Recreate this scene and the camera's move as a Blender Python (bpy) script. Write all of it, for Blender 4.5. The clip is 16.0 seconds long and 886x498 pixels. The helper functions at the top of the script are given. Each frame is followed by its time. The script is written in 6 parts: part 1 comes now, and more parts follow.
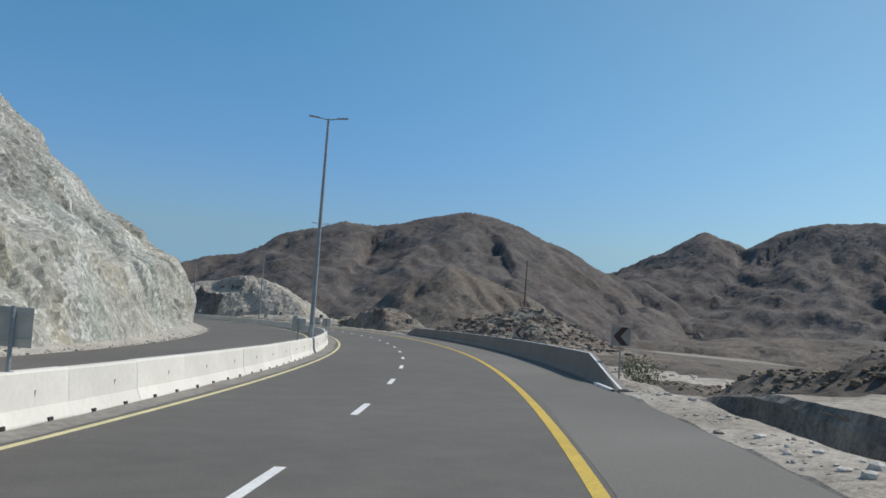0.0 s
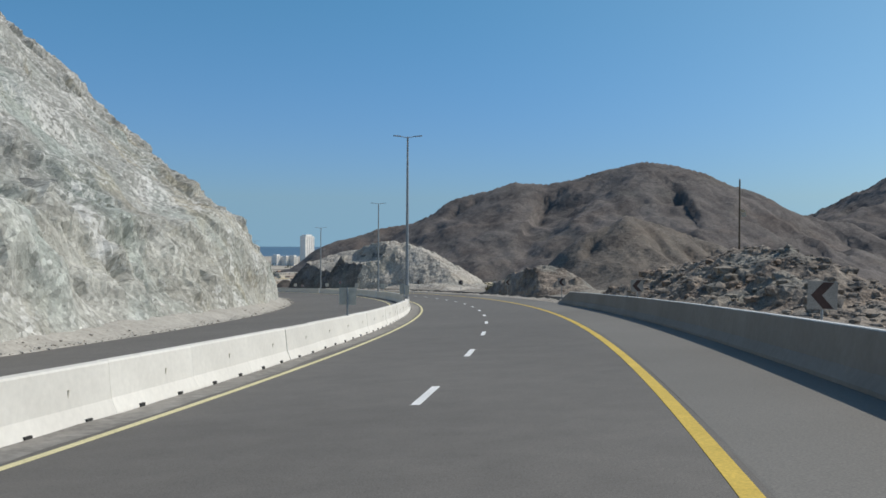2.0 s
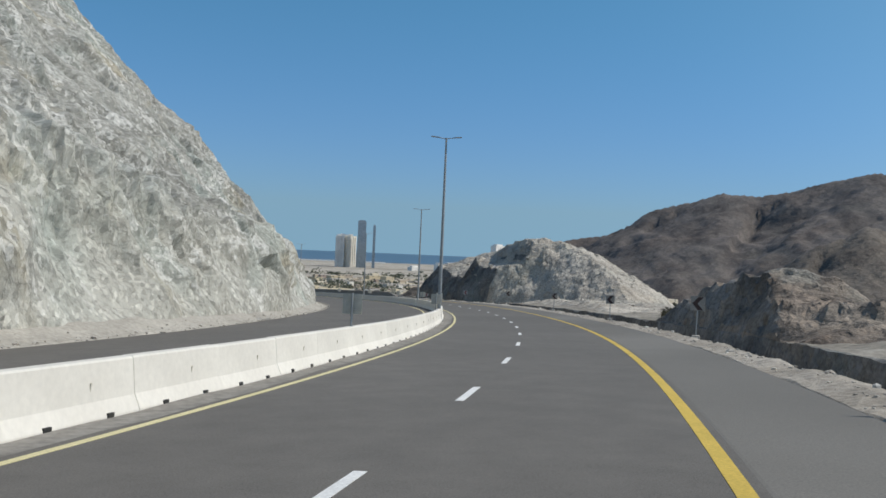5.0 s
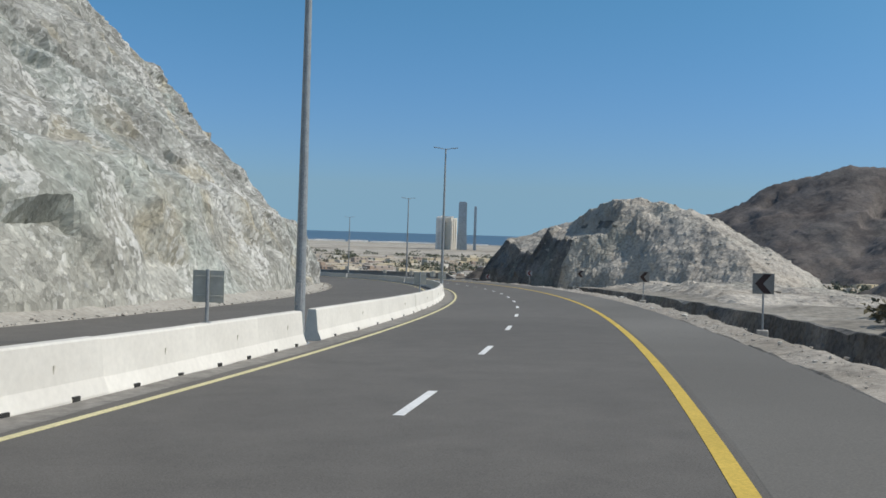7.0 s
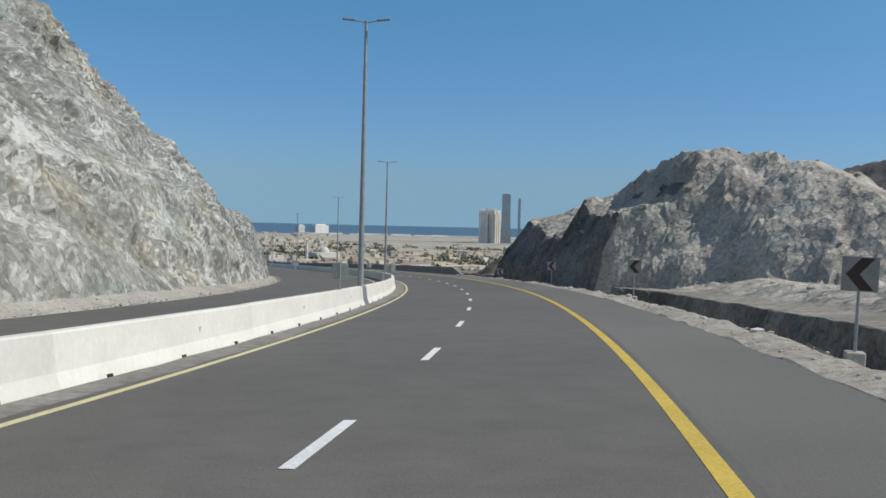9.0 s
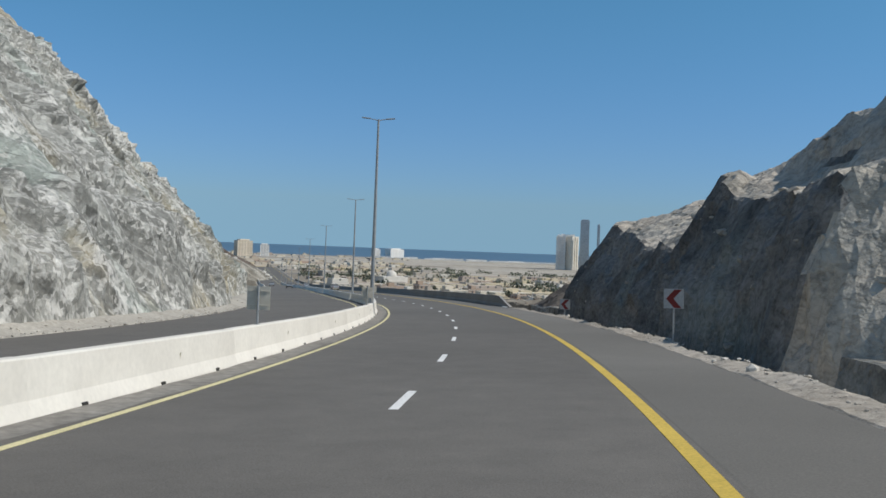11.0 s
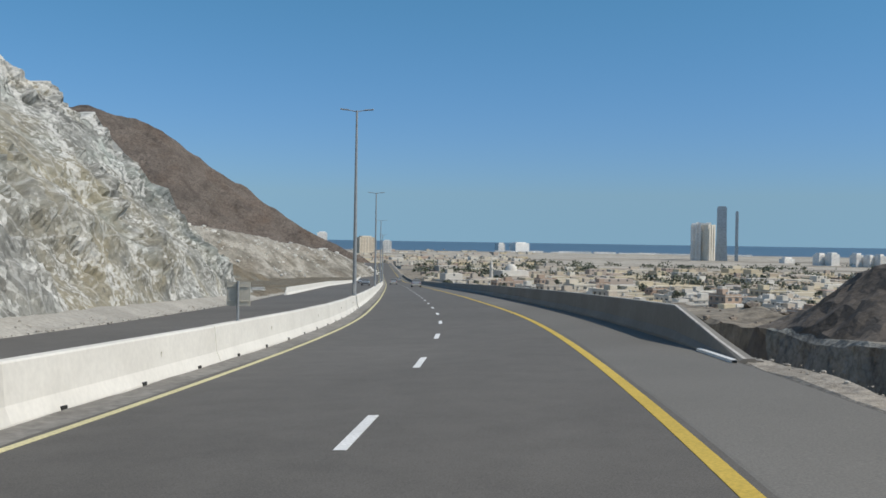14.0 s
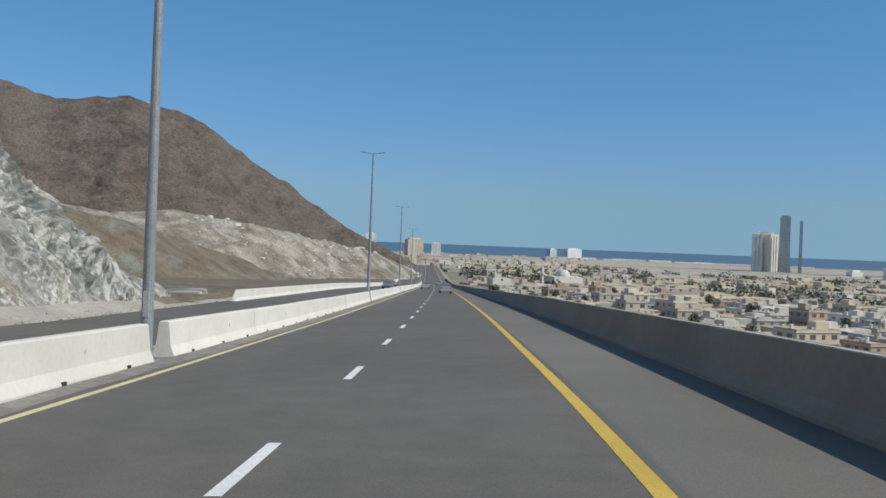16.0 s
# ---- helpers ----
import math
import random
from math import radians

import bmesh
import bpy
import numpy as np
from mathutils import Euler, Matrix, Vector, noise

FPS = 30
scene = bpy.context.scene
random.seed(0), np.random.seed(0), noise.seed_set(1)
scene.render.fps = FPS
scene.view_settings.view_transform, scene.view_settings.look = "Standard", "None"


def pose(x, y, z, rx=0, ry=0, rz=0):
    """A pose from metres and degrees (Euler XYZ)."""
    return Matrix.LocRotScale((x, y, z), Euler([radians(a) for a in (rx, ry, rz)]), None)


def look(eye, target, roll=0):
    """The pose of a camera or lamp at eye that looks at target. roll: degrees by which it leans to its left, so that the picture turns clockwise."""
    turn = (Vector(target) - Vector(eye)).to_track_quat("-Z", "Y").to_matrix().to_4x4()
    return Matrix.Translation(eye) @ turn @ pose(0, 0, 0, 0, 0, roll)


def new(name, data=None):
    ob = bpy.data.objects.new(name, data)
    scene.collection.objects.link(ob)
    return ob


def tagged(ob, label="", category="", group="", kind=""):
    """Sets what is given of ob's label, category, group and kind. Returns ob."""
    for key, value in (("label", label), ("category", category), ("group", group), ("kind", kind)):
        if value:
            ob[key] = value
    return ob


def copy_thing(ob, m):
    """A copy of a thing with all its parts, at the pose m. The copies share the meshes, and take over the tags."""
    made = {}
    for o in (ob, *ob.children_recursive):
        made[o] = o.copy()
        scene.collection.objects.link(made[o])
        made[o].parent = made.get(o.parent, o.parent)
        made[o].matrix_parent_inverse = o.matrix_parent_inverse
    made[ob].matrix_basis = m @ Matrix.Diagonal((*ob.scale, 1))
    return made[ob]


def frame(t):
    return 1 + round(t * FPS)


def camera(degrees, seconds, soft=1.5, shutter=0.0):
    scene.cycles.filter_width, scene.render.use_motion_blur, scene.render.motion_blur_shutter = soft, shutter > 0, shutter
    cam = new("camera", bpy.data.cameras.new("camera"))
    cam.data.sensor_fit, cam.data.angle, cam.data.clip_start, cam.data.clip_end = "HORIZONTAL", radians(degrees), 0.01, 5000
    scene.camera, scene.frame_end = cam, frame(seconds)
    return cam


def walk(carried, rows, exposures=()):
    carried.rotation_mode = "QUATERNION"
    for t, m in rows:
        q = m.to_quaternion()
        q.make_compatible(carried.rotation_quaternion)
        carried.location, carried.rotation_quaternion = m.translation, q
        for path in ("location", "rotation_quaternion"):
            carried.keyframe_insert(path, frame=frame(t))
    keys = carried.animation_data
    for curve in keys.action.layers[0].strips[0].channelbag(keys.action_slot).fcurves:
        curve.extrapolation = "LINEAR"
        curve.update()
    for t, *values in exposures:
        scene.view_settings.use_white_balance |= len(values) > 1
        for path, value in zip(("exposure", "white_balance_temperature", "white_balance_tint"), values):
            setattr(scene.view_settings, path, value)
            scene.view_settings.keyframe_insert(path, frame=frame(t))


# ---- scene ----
cam = camera(51.41, 16.0, soft=1.6)
PATH = [
    (0, (10.221, 5.888, 1.370), (16.874, 13.342, 1.788), 4.37),
    (0.5, (17.172, 12.727, 0.995), (23.608, 20.365, 1.487), 3.19),
    (1, (23.869, 19.745, 0.624), (29.980, 27.658, 0.791), 2.72),
    (1.5, (30.527, 26.933, 0.258), (35.836, 35.407, 0.236), 0.07),
    (2, (36.956, 34.373, -0.114), (42.080, 42.960, -0.166), 0.30),
    (2.5, (43.185, 41.940, -0.491), (48.012, 50.698, -0.422), 1.78),
    (3, (49.282, 49.811, -0.887), (53.869, 58.697, -0.887), 2.26),
    (3.5, (55.480, 58.208, -1.307), (59.431, 67.391, -1.030), 3.15),
    (4, (61.054, 66.368, -1.713), (64.749, 75.659, -1.551), 2.77),
    (4.5, (66.393, 74.580, -2.116), (69.829, 83.970, -2.014), 2.61),
    (5, (71.479, 82.911, -2.518), (74.650, 92.395, -2.477), 2.45),
    (5.5, (76.312, 91.354, -2.921), (79.221, 100.921, -2.941), 2.30),
    (6, (80.896, 99.905, -3.327), (83.536, 109.550, -3.406), 2.14),
    (6.5, (85.220, 108.570, -3.732), (87.572, 118.288, -3.873), 1.98),
    (7, (89.491, 117.946, -4.167), (91.560, 127.728, -4.356), 1.85),
    (7.5, (93.200, 127.054, -4.587), (95.022, 136.887, -4.613), 2.49),
    (8, (96.622, 136.033, -4.993), (98.164, 145.913, -4.999), 1.88),
    (8.5, (99.788, 145.002, -5.391), (101.540, 154.842, -5.721), 1.21),
    (9, (102.757, 154.254, -5.787), (104.333, 164.126, -6.053), 1.40),
    (9.5, (105.472, 163.539, -6.173), (106.830, 173.444, -6.375), 1.60),
    (10, (107.898, 172.858, -6.555), (109.013, 182.795, -6.693), 1.80),
    (10.5, (110.039, 182.192, -6.940), (110.947, 192.150, -7.014), 2.00),
    (11, (111.934, 191.528, -7.331), (112.666, 201.501, -7.340), 2.20),
    (11.5, (113.545, 200.865, -7.727), (113.976, 210.855, -7.662), 2.35),
    (12, (114.973, 210.083, -8.120), (115.157, 220.081, -8.168), 2.11),
    (12.5, (116.144, 219.483, -8.521), (116.075, 229.482, -8.646), 1.69),
    (13, (117.095, 228.658, -8.909), (116.684, 238.650, -8.859), 2.06),
    (13.5, (117.879, 237.805, -9.291), (117.423, 247.795, -9.291), 2.23),
    (14, (118.366, 247.510, -9.696), (117.724, 257.489, -9.796), 0.91),
    (14.5, (118.553, 256.887, -10.087), (117.694, 266.850, -10.197), 1.81),
    (15, (118.589, 266.210, -10.470), (117.397, 276.137, -10.246), 2.38),
    (15.5, (118.335, 275.517, -10.853), (117.009, 285.428, -10.747), 2.59),
    (16, (117.953, 284.657, -11.224), (116.757, 294.585, -11.293), 2.25),
]
walk(cam, [(t, look(eye, target, roll)) for t, eye, target, roll in PATH])

# ---- light ----
SUN_DIR = Vector((0.96, -0.28, 1.13)).normalized()
world = bpy.data.worlds.new("sky")
scene.world = world
world.use_nodes = True
wn, wl = world.node_tree.nodes, world.node_tree.links
wn.clear()
w_out = wn.new("ShaderNodeOutputWorld")
w_bg = wn.new("ShaderNodeBackground")
w_sky = wn.new("ShaderNodeTexSky")
w_sky.sky_type = "NISHITA"
w_sky.sun_disc = False
w_sky.sun_elevation = math.asin(SUN_DIR.z)
w_sky.sun_rotation = math.atan2(SUN_DIR.x, SUN_DIR.y)
w_sky.altitude = 20
w_sky.air_density = 1.0
w_sky.dust_density = 0.6
w_sky.ozone_density = 1.0
# below the horizon the sky goes on as the haze of the horizon
w_geo = wn.new("ShaderNodeTexCoord")
w_sep = wn.new("ShaderNodeSeparateXYZ")
w_max = wn.new("ShaderNodeMath")
w_max.operation = "MAXIMUM"
w_max.inputs[1].default_value = 0.05
w_com = wn.new("ShaderNodeCombineXYZ")
wl.new(w_geo.outputs["Generated"], w_sep.inputs[0])
wl.new(w_sep.outputs[0], w_com.inputs[0])
wl.new(w_sep.outputs[1], w_com.inputs[1])
wl.new(w_sep.outputs[2], w_max.inputs[0])
wl.new(w_max.outputs[0], w_com.inputs[2])
wl.new(w_com.outputs[0], w_sky.inputs[0])
w_bg.inputs["Strength"].default_value = 0.084
w_tint = wn.new("ShaderNodeMix")
w_tint.data_type, w_tint.blend_type = "RGBA", "MULTIPLY"
w_tint.inputs[0].default_value = 1.0
# the haze near the horizon is a paler, bluer grey than the sky above it
w_ramp = wn.new("ShaderNodeValToRGB")
w_ramp.color_ramp.interpolation = "EASE"
w_ramp.color_ramp.elements[0].position, w_ramp.color_ramp.elements[0].color = 0.04, (0.522, 0.80, 1.22, 1)
w_ramp.color_ramp.elements[1].position, w_ramp.color_ramp.elements[1].color = 0.34, (0.512, 1.03, 1.22, 1)
wl.new(w_max.outputs[0], w_ramp.inputs[0])
# towards the sun the air scatters white
w_dot = wn.new("ShaderNodeVectorMath")
w_dot.operation = "DOT_PRODUCT"
wl.new(w_geo.outputs["Generated"], w_dot.inputs[0])
w_dot.inputs[1].default_value = SUN_DIR
w_near = wn.new("ShaderNodeMapRange")
w_near.interpolation_type = "SMOOTHSTEP"
w_near.inputs["From Min"].default_value, w_near.inputs["From Max"].default_value = 0.28, 0.95
wl.new(w_dot.outputs["Value"], w_near.inputs["Value"])
w_white = wn.new("ShaderNodeMix")
w_white.data_type = "RGBA"
w_white.inputs[7].default_value = (1.0, 1.22, 1.22, 1)
wl.new(w_near.outputs[0], w_white.inputs[0])
wl.new(w_ramp.outputs[0], w_white.inputs[6])
wl.new(w_white.outputs[2], w_tint.inputs[7])
wl.new(w_sky.outputs[0], w_tint.inputs[6])
wl.new(w_tint.outputs[2], w_bg.inputs["Color"])
wl.new(w_bg.outputs[0], w_out.inputs["Surface"])

sun_data = bpy.data.lights.new("sun", "SUN")
sun_data.energy = 3.45
sun_data.angle = radians(0.6)
sun_data.color = (1.0, 0.93, 0.84)
sun = new("sun", sun_data)
sun.matrix_world = look(SUN_DIR * 500, (0, 0, 0))
scene.view_settings.exposure = 0.0

# ---- materials ----
def mat_nodes(name, rough=0.9, metal=0.0, spec=0.3):
    m = bpy.data.materials.new(name)
    m.use_nodes = True
    n = m.node_tree.nodes
    b = n["Principled BSDF"]
    b.inputs["Roughness"].default_value = rough
    b.inputs["Metallic"].default_value = metal
    b.inputs["Specular IOR Level"].default_value = spec
    return m, n, m.node_tree.links, b


def ramp(n, stops):
    r = n.new("ShaderNodeValToRGB")
    e = r.color_ramp.elements
    while len(e) < len(stops):
        e.new(0.5)
    for k, (p, c) in enumerate(stops):
        e[k].position, e[k].color = p, (*c, 1)
    return r


def noise_tex(n, l, scale, detail=6.0, rough=0.55, distort=0.0, coord=None, stretch=None):
    t = n.new("ShaderNodeTexNoise")
    t.inputs["Scale"].default_value = scale
    t.inputs["Detail"].default_value = detail
    t.inputs["Roughness"].default_value = rough
    t.inputs["Distortion"].default_value = distort
    if coord is not None:
        if stretch:
            mp = n.new("ShaderNodeMapping")
            mp.inputs["Scale"].default_value = stretch
            l.new(coord, mp.inputs[0])
            l.new(mp.outputs[0], t.inputs["Vector"])
        else:
            l.new(coord, t.inputs["Vector"])
    return t


def mixc(n, l, fac, a, b, mode="MIX"):
    mx = n.new("ShaderNodeMix")
    mx.data_type = "RGBA"
    mx.blend_type = mode
    for sock, v in ((mx.inputs[0], fac), (mx.inputs[6], a), (mx.inputs[7], b)):
        if isinstance(v, (int, float)):
            sock.default_value = v
        elif isinstance(v, tuple):
            sock.default_value = (*v, 1)
        else:
            l.new(v, sock)
    return mx.outputs[2]


def bumped(n, l, b, height, strength=0.4, dist=0.05, prev=None):
    bp = n.new("ShaderNodeBump")
    bp.inputs["Strength"].default_value = strength
    bp.inputs["Distance"].default_value = dist
    l.new(height, bp.inputs["Height"])
    if prev is not None:
        l.new(prev, bp.inputs["Normal"])
    l.new(bp.outputs[0], b.inputs["Normal"])
    return bp.outputs[0]


def two_scale(name, c1, c2, big, small, rough=0.9, contrast=(0.35, 0.65), bump=0.3, bump_dist=0.02, grit=0.25, metal=0.0, spec=0.3, jitter=0.0):
    """A plain surface whose colour wanders at a large and a small scale, with fine relief."""
    m, n, l, b = mat_nodes(name, rough, metal, spec)
    co = n.new("ShaderNodeTexCoord").outputs["Object"]
    t1, t2 = noise_tex(n, l, big, 5, 0.6, 0.3, co), noise_tex(n, l, small, 4, 0.6, 0, co)
    r1 = ramp(n, [(contrast[0], c1), (contrast[1], c2)])
    l.new(t1.outputs["Fac"], r1.inputs[0])
    r2 = ramp(n, [(0.3, (1 - grit,) * 3), (0.7, (1 + grit,) * 3)])
    l.new(t2.outputs["Fac"], r2.inputs[0])
    c = mixc(n, l, 1.0, r1.outputs[0], r2.outputs[0], "MULTIPLY")
    if jitter:
        info = n.new("ShaderNodeObjectInfo")
        r3 = ramp(n, [(0.0, (1 - jitter,) * 3), (1.0, (1 + jitter,) * 3)])
        l.new(info.outputs["Random"], r3.inputs[0])
        c = mixc(n, l, 1.0, c, r3.outputs[0], "MULTIPLY")
    l.new(c, b.inputs["Base Color"])
    if bump:
        bumped(n, l, b, t2.outputs["Fac"], bump, bump_dist)
    return m


def cleft(n, l, vec, scale):
    """Height of broken faces, each a plane with a tilt of its own, in the units of vec."""
    v = n.new("ShaderNodeTexVoronoi")
    v.inputs["Scale"].default_value = scale
    l.new(vec, v.inputs["Vector"])
    rel = n.new("ShaderNodeVectorMath")
    rel.operation = "SUBTRACT"
    l.new(vec, rel.inputs[0])
    l.new(v.outputs["Position"], rel.inputs[1])
    tilt = n.new("ShaderNodeVectorMath")
    tilt.operation = "SUBTRACT"
    l.new(v.outputs["Color"], tilt.inputs[0])
    tilt.inputs[1].default_value = (0.5, 0.5, 0.5)
    dot = n.new("ShaderNodeVectorMath")
    dot.operation = "DOT_PRODUCT"
    l.new(rel.outputs[0], dot.inputs[0])
    l.new(tilt.outputs[0], dot.inputs[1])
    return dot.outputs["Value"]


def rock_material(name, pale, mid, dark, warm, scale=0.12, warm_amount=0.5, crack=0.75, cool=(0.30, 0.36, 0.34), grain=1.0):
    """Blasted rock: pale and grey beds, rust and green stains, dark cracks and fine chips."""
    m, n, l, b = mat_nodes(name, 0.93, 0, 0.2)
    co = n.new("ShaderNodeTexCoord").outputs["Object"]
    big = noise_tex(n, l, scale, 7, 0.62, 0.6, co, (1, 1, 1.6))
    r = ramp(n, [(0.30, dark), (0.45, mid), (0.60, pale), (0.78, mid)])
    l.new(big.outputs["Fac"], r.inputs[0])
    stain = noise_tex(n, l, scale * 0.6, 4, 0.55, 0.8, co)
    rs = ramp(n, [(0.50, (0, 0, 0)), (0.70, (warm_amount,) * 3)])
    l.new(stain.outputs["Fac"], rs.inputs[0])
    c = mixc(n, l, rs.outputs[0], r.outputs[0], warm)
    g = noise_tex(n, l, scale * 0.8, 4, 0.5, 0.5, co, (1.3, 0.8, 1))
    rg = ramp(n, [(0.52, (0, 0, 0)), (0.72, (0.45,) * 3)])
    l.new(g.outputs["Fac"], rg.inputs[0])
    c = mixc(n, l, rg.outputs[0], c, cool)
    chips = noise_tex(n, l, scale * 18, 6, 0.68, 0.4, co, (1, 1, 1.5))
    rc_ = ramp(n, [(0.28, (1 - 0.55 * grain,) * 3), (0.5, (0.97,) * 3), (0.72, (1 + 0.3 * grain,) * 3)])
    l.new(chips.outputs["Fac"], rc_.inputs[0])
    c = mixc(n, l, 1.0, c, rc_.outputs[0], "MULTIPLY")
    vor = n.new("ShaderNodeTexVoronoi")
    vor.feature = "DISTANCE_TO_EDGE"
    vor.inputs["Scale"].default_value = scale * 7
    warp = noise_tex(n, l, scale * 6, 4, 0.6, 0, co)
    add = n.new("ShaderNodeVectorMath")
    add.operation = "MULTIPLY_ADD"
    l.new(warp.outputs["Color"], add.inputs[0])
    add.inputs[1].default_value = (1.6, 1.6, 1.6)
    l.new(co, add.inputs[2])
    l.new(add.outputs[0], vor.inputs["Vector"])
    rv = ramp(n, [(0.0, (crack,) * 3), (0.06, (1, 1, 1))])
    l.new(vor.outputs["Distance"], rv.inputs[0])
    c = mixc(n, l, 1.0, c, rv.outputs[0], "MULTIPLY")
    l.new(c, b.inputs["Base Color"])
    nb = bumped(n, l, b, chips.outputs["Fac"], 0.5 * grain, 0.025 / scale)
    nb = bumped(n, l, b, cleft(n, l, add.outputs[0], scale * 9), 1.0, 0.6 * grain, nb)
    fine = noise_tex(n, l, scale * 60, 4, 0.6, 0, co)
    bumped(n, l, b, fine.outputs["Fac"], 0.4, 0.0075 / scale, nb)
    return m


ASPHALT, n_, l_, b_ = mat_nodes("asphalt", 0.82, 0, 0.35)
co_ = n_.new("ShaderNodeTexCoord").outputs["Object"]
a_big = noise_tex(n_, l_, 0.08, 5, 0.6, 0.4, co_)
a_mid = noise_tex(n_, l_, 1.3, 5, 0.6, 0, co_)
a_fine = noise_tex(n_, l_, 60, 3, 0.6, 0, co_)
ar = ramp(n_, [(0.3, (0.122, 0.113, 0.099)), (0.7, (0.154, 0.143, 0.126))])
l_.new(a_big.outputs["Fac"], ar.inputs[0])
am = ramp(n_, [(0.3, (0.9,) * 3), (0.7, (1.1,) * 3)])
l_.new(a_mid.outputs["Fac"], am.inputs[0])
af = ramp(n_, [(0.3, (0.7,) * 3), (0.7, (1.3,) * 3)])
l_.new(a_fine.outputs["Fac"], af.inputs[0])
ac = mixc(n_, l_, 1.0, ar.outputs[0], am.outputs[0], "MULTIPLY")
ac = mixc(n_, l_, 1.0, ac, af.outputs[0], "MULTIPLY")
l_.new(ac, b_.inputs["Base Color"])
bumped(n_, l_, b_, a_fine.outputs["Fac"], 0.25, 0.006)

PALE_ASPHALT = two_scale("paler dusty asphalt", (0.145, 0.137, 0.121), (0.20, 0.19, 0.17), 0.05, 40, 0.85, bump=0.2, bump_dist=0.006, grit=0.2)
YELLOW = two_scale("yellow road paint", (0.56, 0.40, 0.075), (0.66, 0.47, 0.09), 0.8, 25, 0.7, bump=0.1, grit=0.18)
PALE_YELLOW = two_scale("faded yellow road paint", (0.60, 0.54, 0.30), (0.70, 0.63, 0.36), 0.8, 25, 0.7, bump=0.1, grit=0.2)
DUSTY_WHITE = two_scale("dusty white paint", (0.44, 0.42, 0.38), (0.58, 0.555, 0.51), 0.6, 8, 0.8, bump=0.1, grit=0.25)
WHITE = two_scale("white road paint", (0.70, 0.70, 0.68), (0.80, 0.80, 0.78), 0.8, 25, 0.7, bump=0.1, grit=0.18)
CONCRETE = two_scale("pale precast concrete", (0.66, 0.635, 0.575), (0.74, 0.715, 0.65), 0.5, 9, 0.88, bump=0.1, bump_dist=0.008, grit=0.05, jitter=0.05)
CONCRETE_GREY = two_scale("grey concrete", (0.225, 0.21, 0.186), (0.275, 0.258, 0.23), 0.35, 6, 0.9, bump=0.08, bump_dist=0.01, grit=0.07)
RUBBER = two_scale("dark drain slot", (0.03, 0.03, 0.03), (0.05, 0.05, 0.045), 4, 30, 0.9, bump=0)
STEEL = two_scale("galvanised steel", (0.27, 0.29, 0.30), (0.34, 0.36, 0.37), 2.5, 30, 0.55, metal=0.15, spec=0.5, bump=0.05)
SIGN_BACK = two_scale("dull grey sign metal", (0.50, 0.47, 0.40), (0.57, 0.535, 0.46), 3, 12, 0.7, bump=0.02, grit=0.06)
SIGN_WHITE = two_scale("white sign sheeting", (0.40, 0.39, 0.38), (0.47, 0.46, 0.44), 4, 40, 0.5, bump=0)
SIGN_DULL = two_scale("dull beige sign sheeting", (0.29, 0.27, 0.24), (0.35, 0.325, 0.29), 3, 40, 0.6, bump=0)
SIGN_BROWN = two_scale("dark brownish red sheeting", (0.06, 0.036, 0.032), (0.085, 0.05, 0.042), 4, 40, 0.6, bump=0)
SIGN_RED = two_scale("red sign sheeting", (0.17, 0.020, 0.018), (0.23, 0.028, 0.022), 4, 40, 0.5, bump=0)
def math_node(n, l, op, a, b=None, c=None):
    m = n.new("ShaderNodeMath")
    m.operation = op
    for sock, v in zip(m.inputs, (a, b, c)):
        if isinstance(v, (int, float)):
            sock.default_value = v
        elif v is not None:
            l.new(v, sock)
    return m.outputs[0]


def broken_cells(n, l, coord, scale, turn, stretch, warp=0.7):
    """Angular patches of one tone each, drawn out along a joint direction; gives a value from 0 to 1."""
    wv = noise_tex(n, l, scale * 2.2, 7, 0.72, 0, coord)
    add = n.new("ShaderNodeVectorMath")
    add.operation = "MULTIPLY_ADD"
    l.new(wv.outputs["Color"], add.inputs[0])
    add.inputs[1].default_value = (warp / scale,) * 3
    l.new(coord, add.inputs[2])
    mp = n.new("ShaderNodeMapping")
    mp.inputs["Rotation"].default_value = turn
    mp.inputs["Scale"].default_value = stretch
    l.new(add.outputs[0], mp.inputs[0])
    v = n.new("ShaderNodeTexVoronoi")
    v.inputs["Scale"].default_value = scale
    l.new(mp.outputs[0], v.inputs["Vector"])
    sep = n.new("ShaderNodeSeparateColor")
    l.new(v.outputs["Color"], sep.inputs[0])
    return sep.outputs[0], mp.outputs[0]


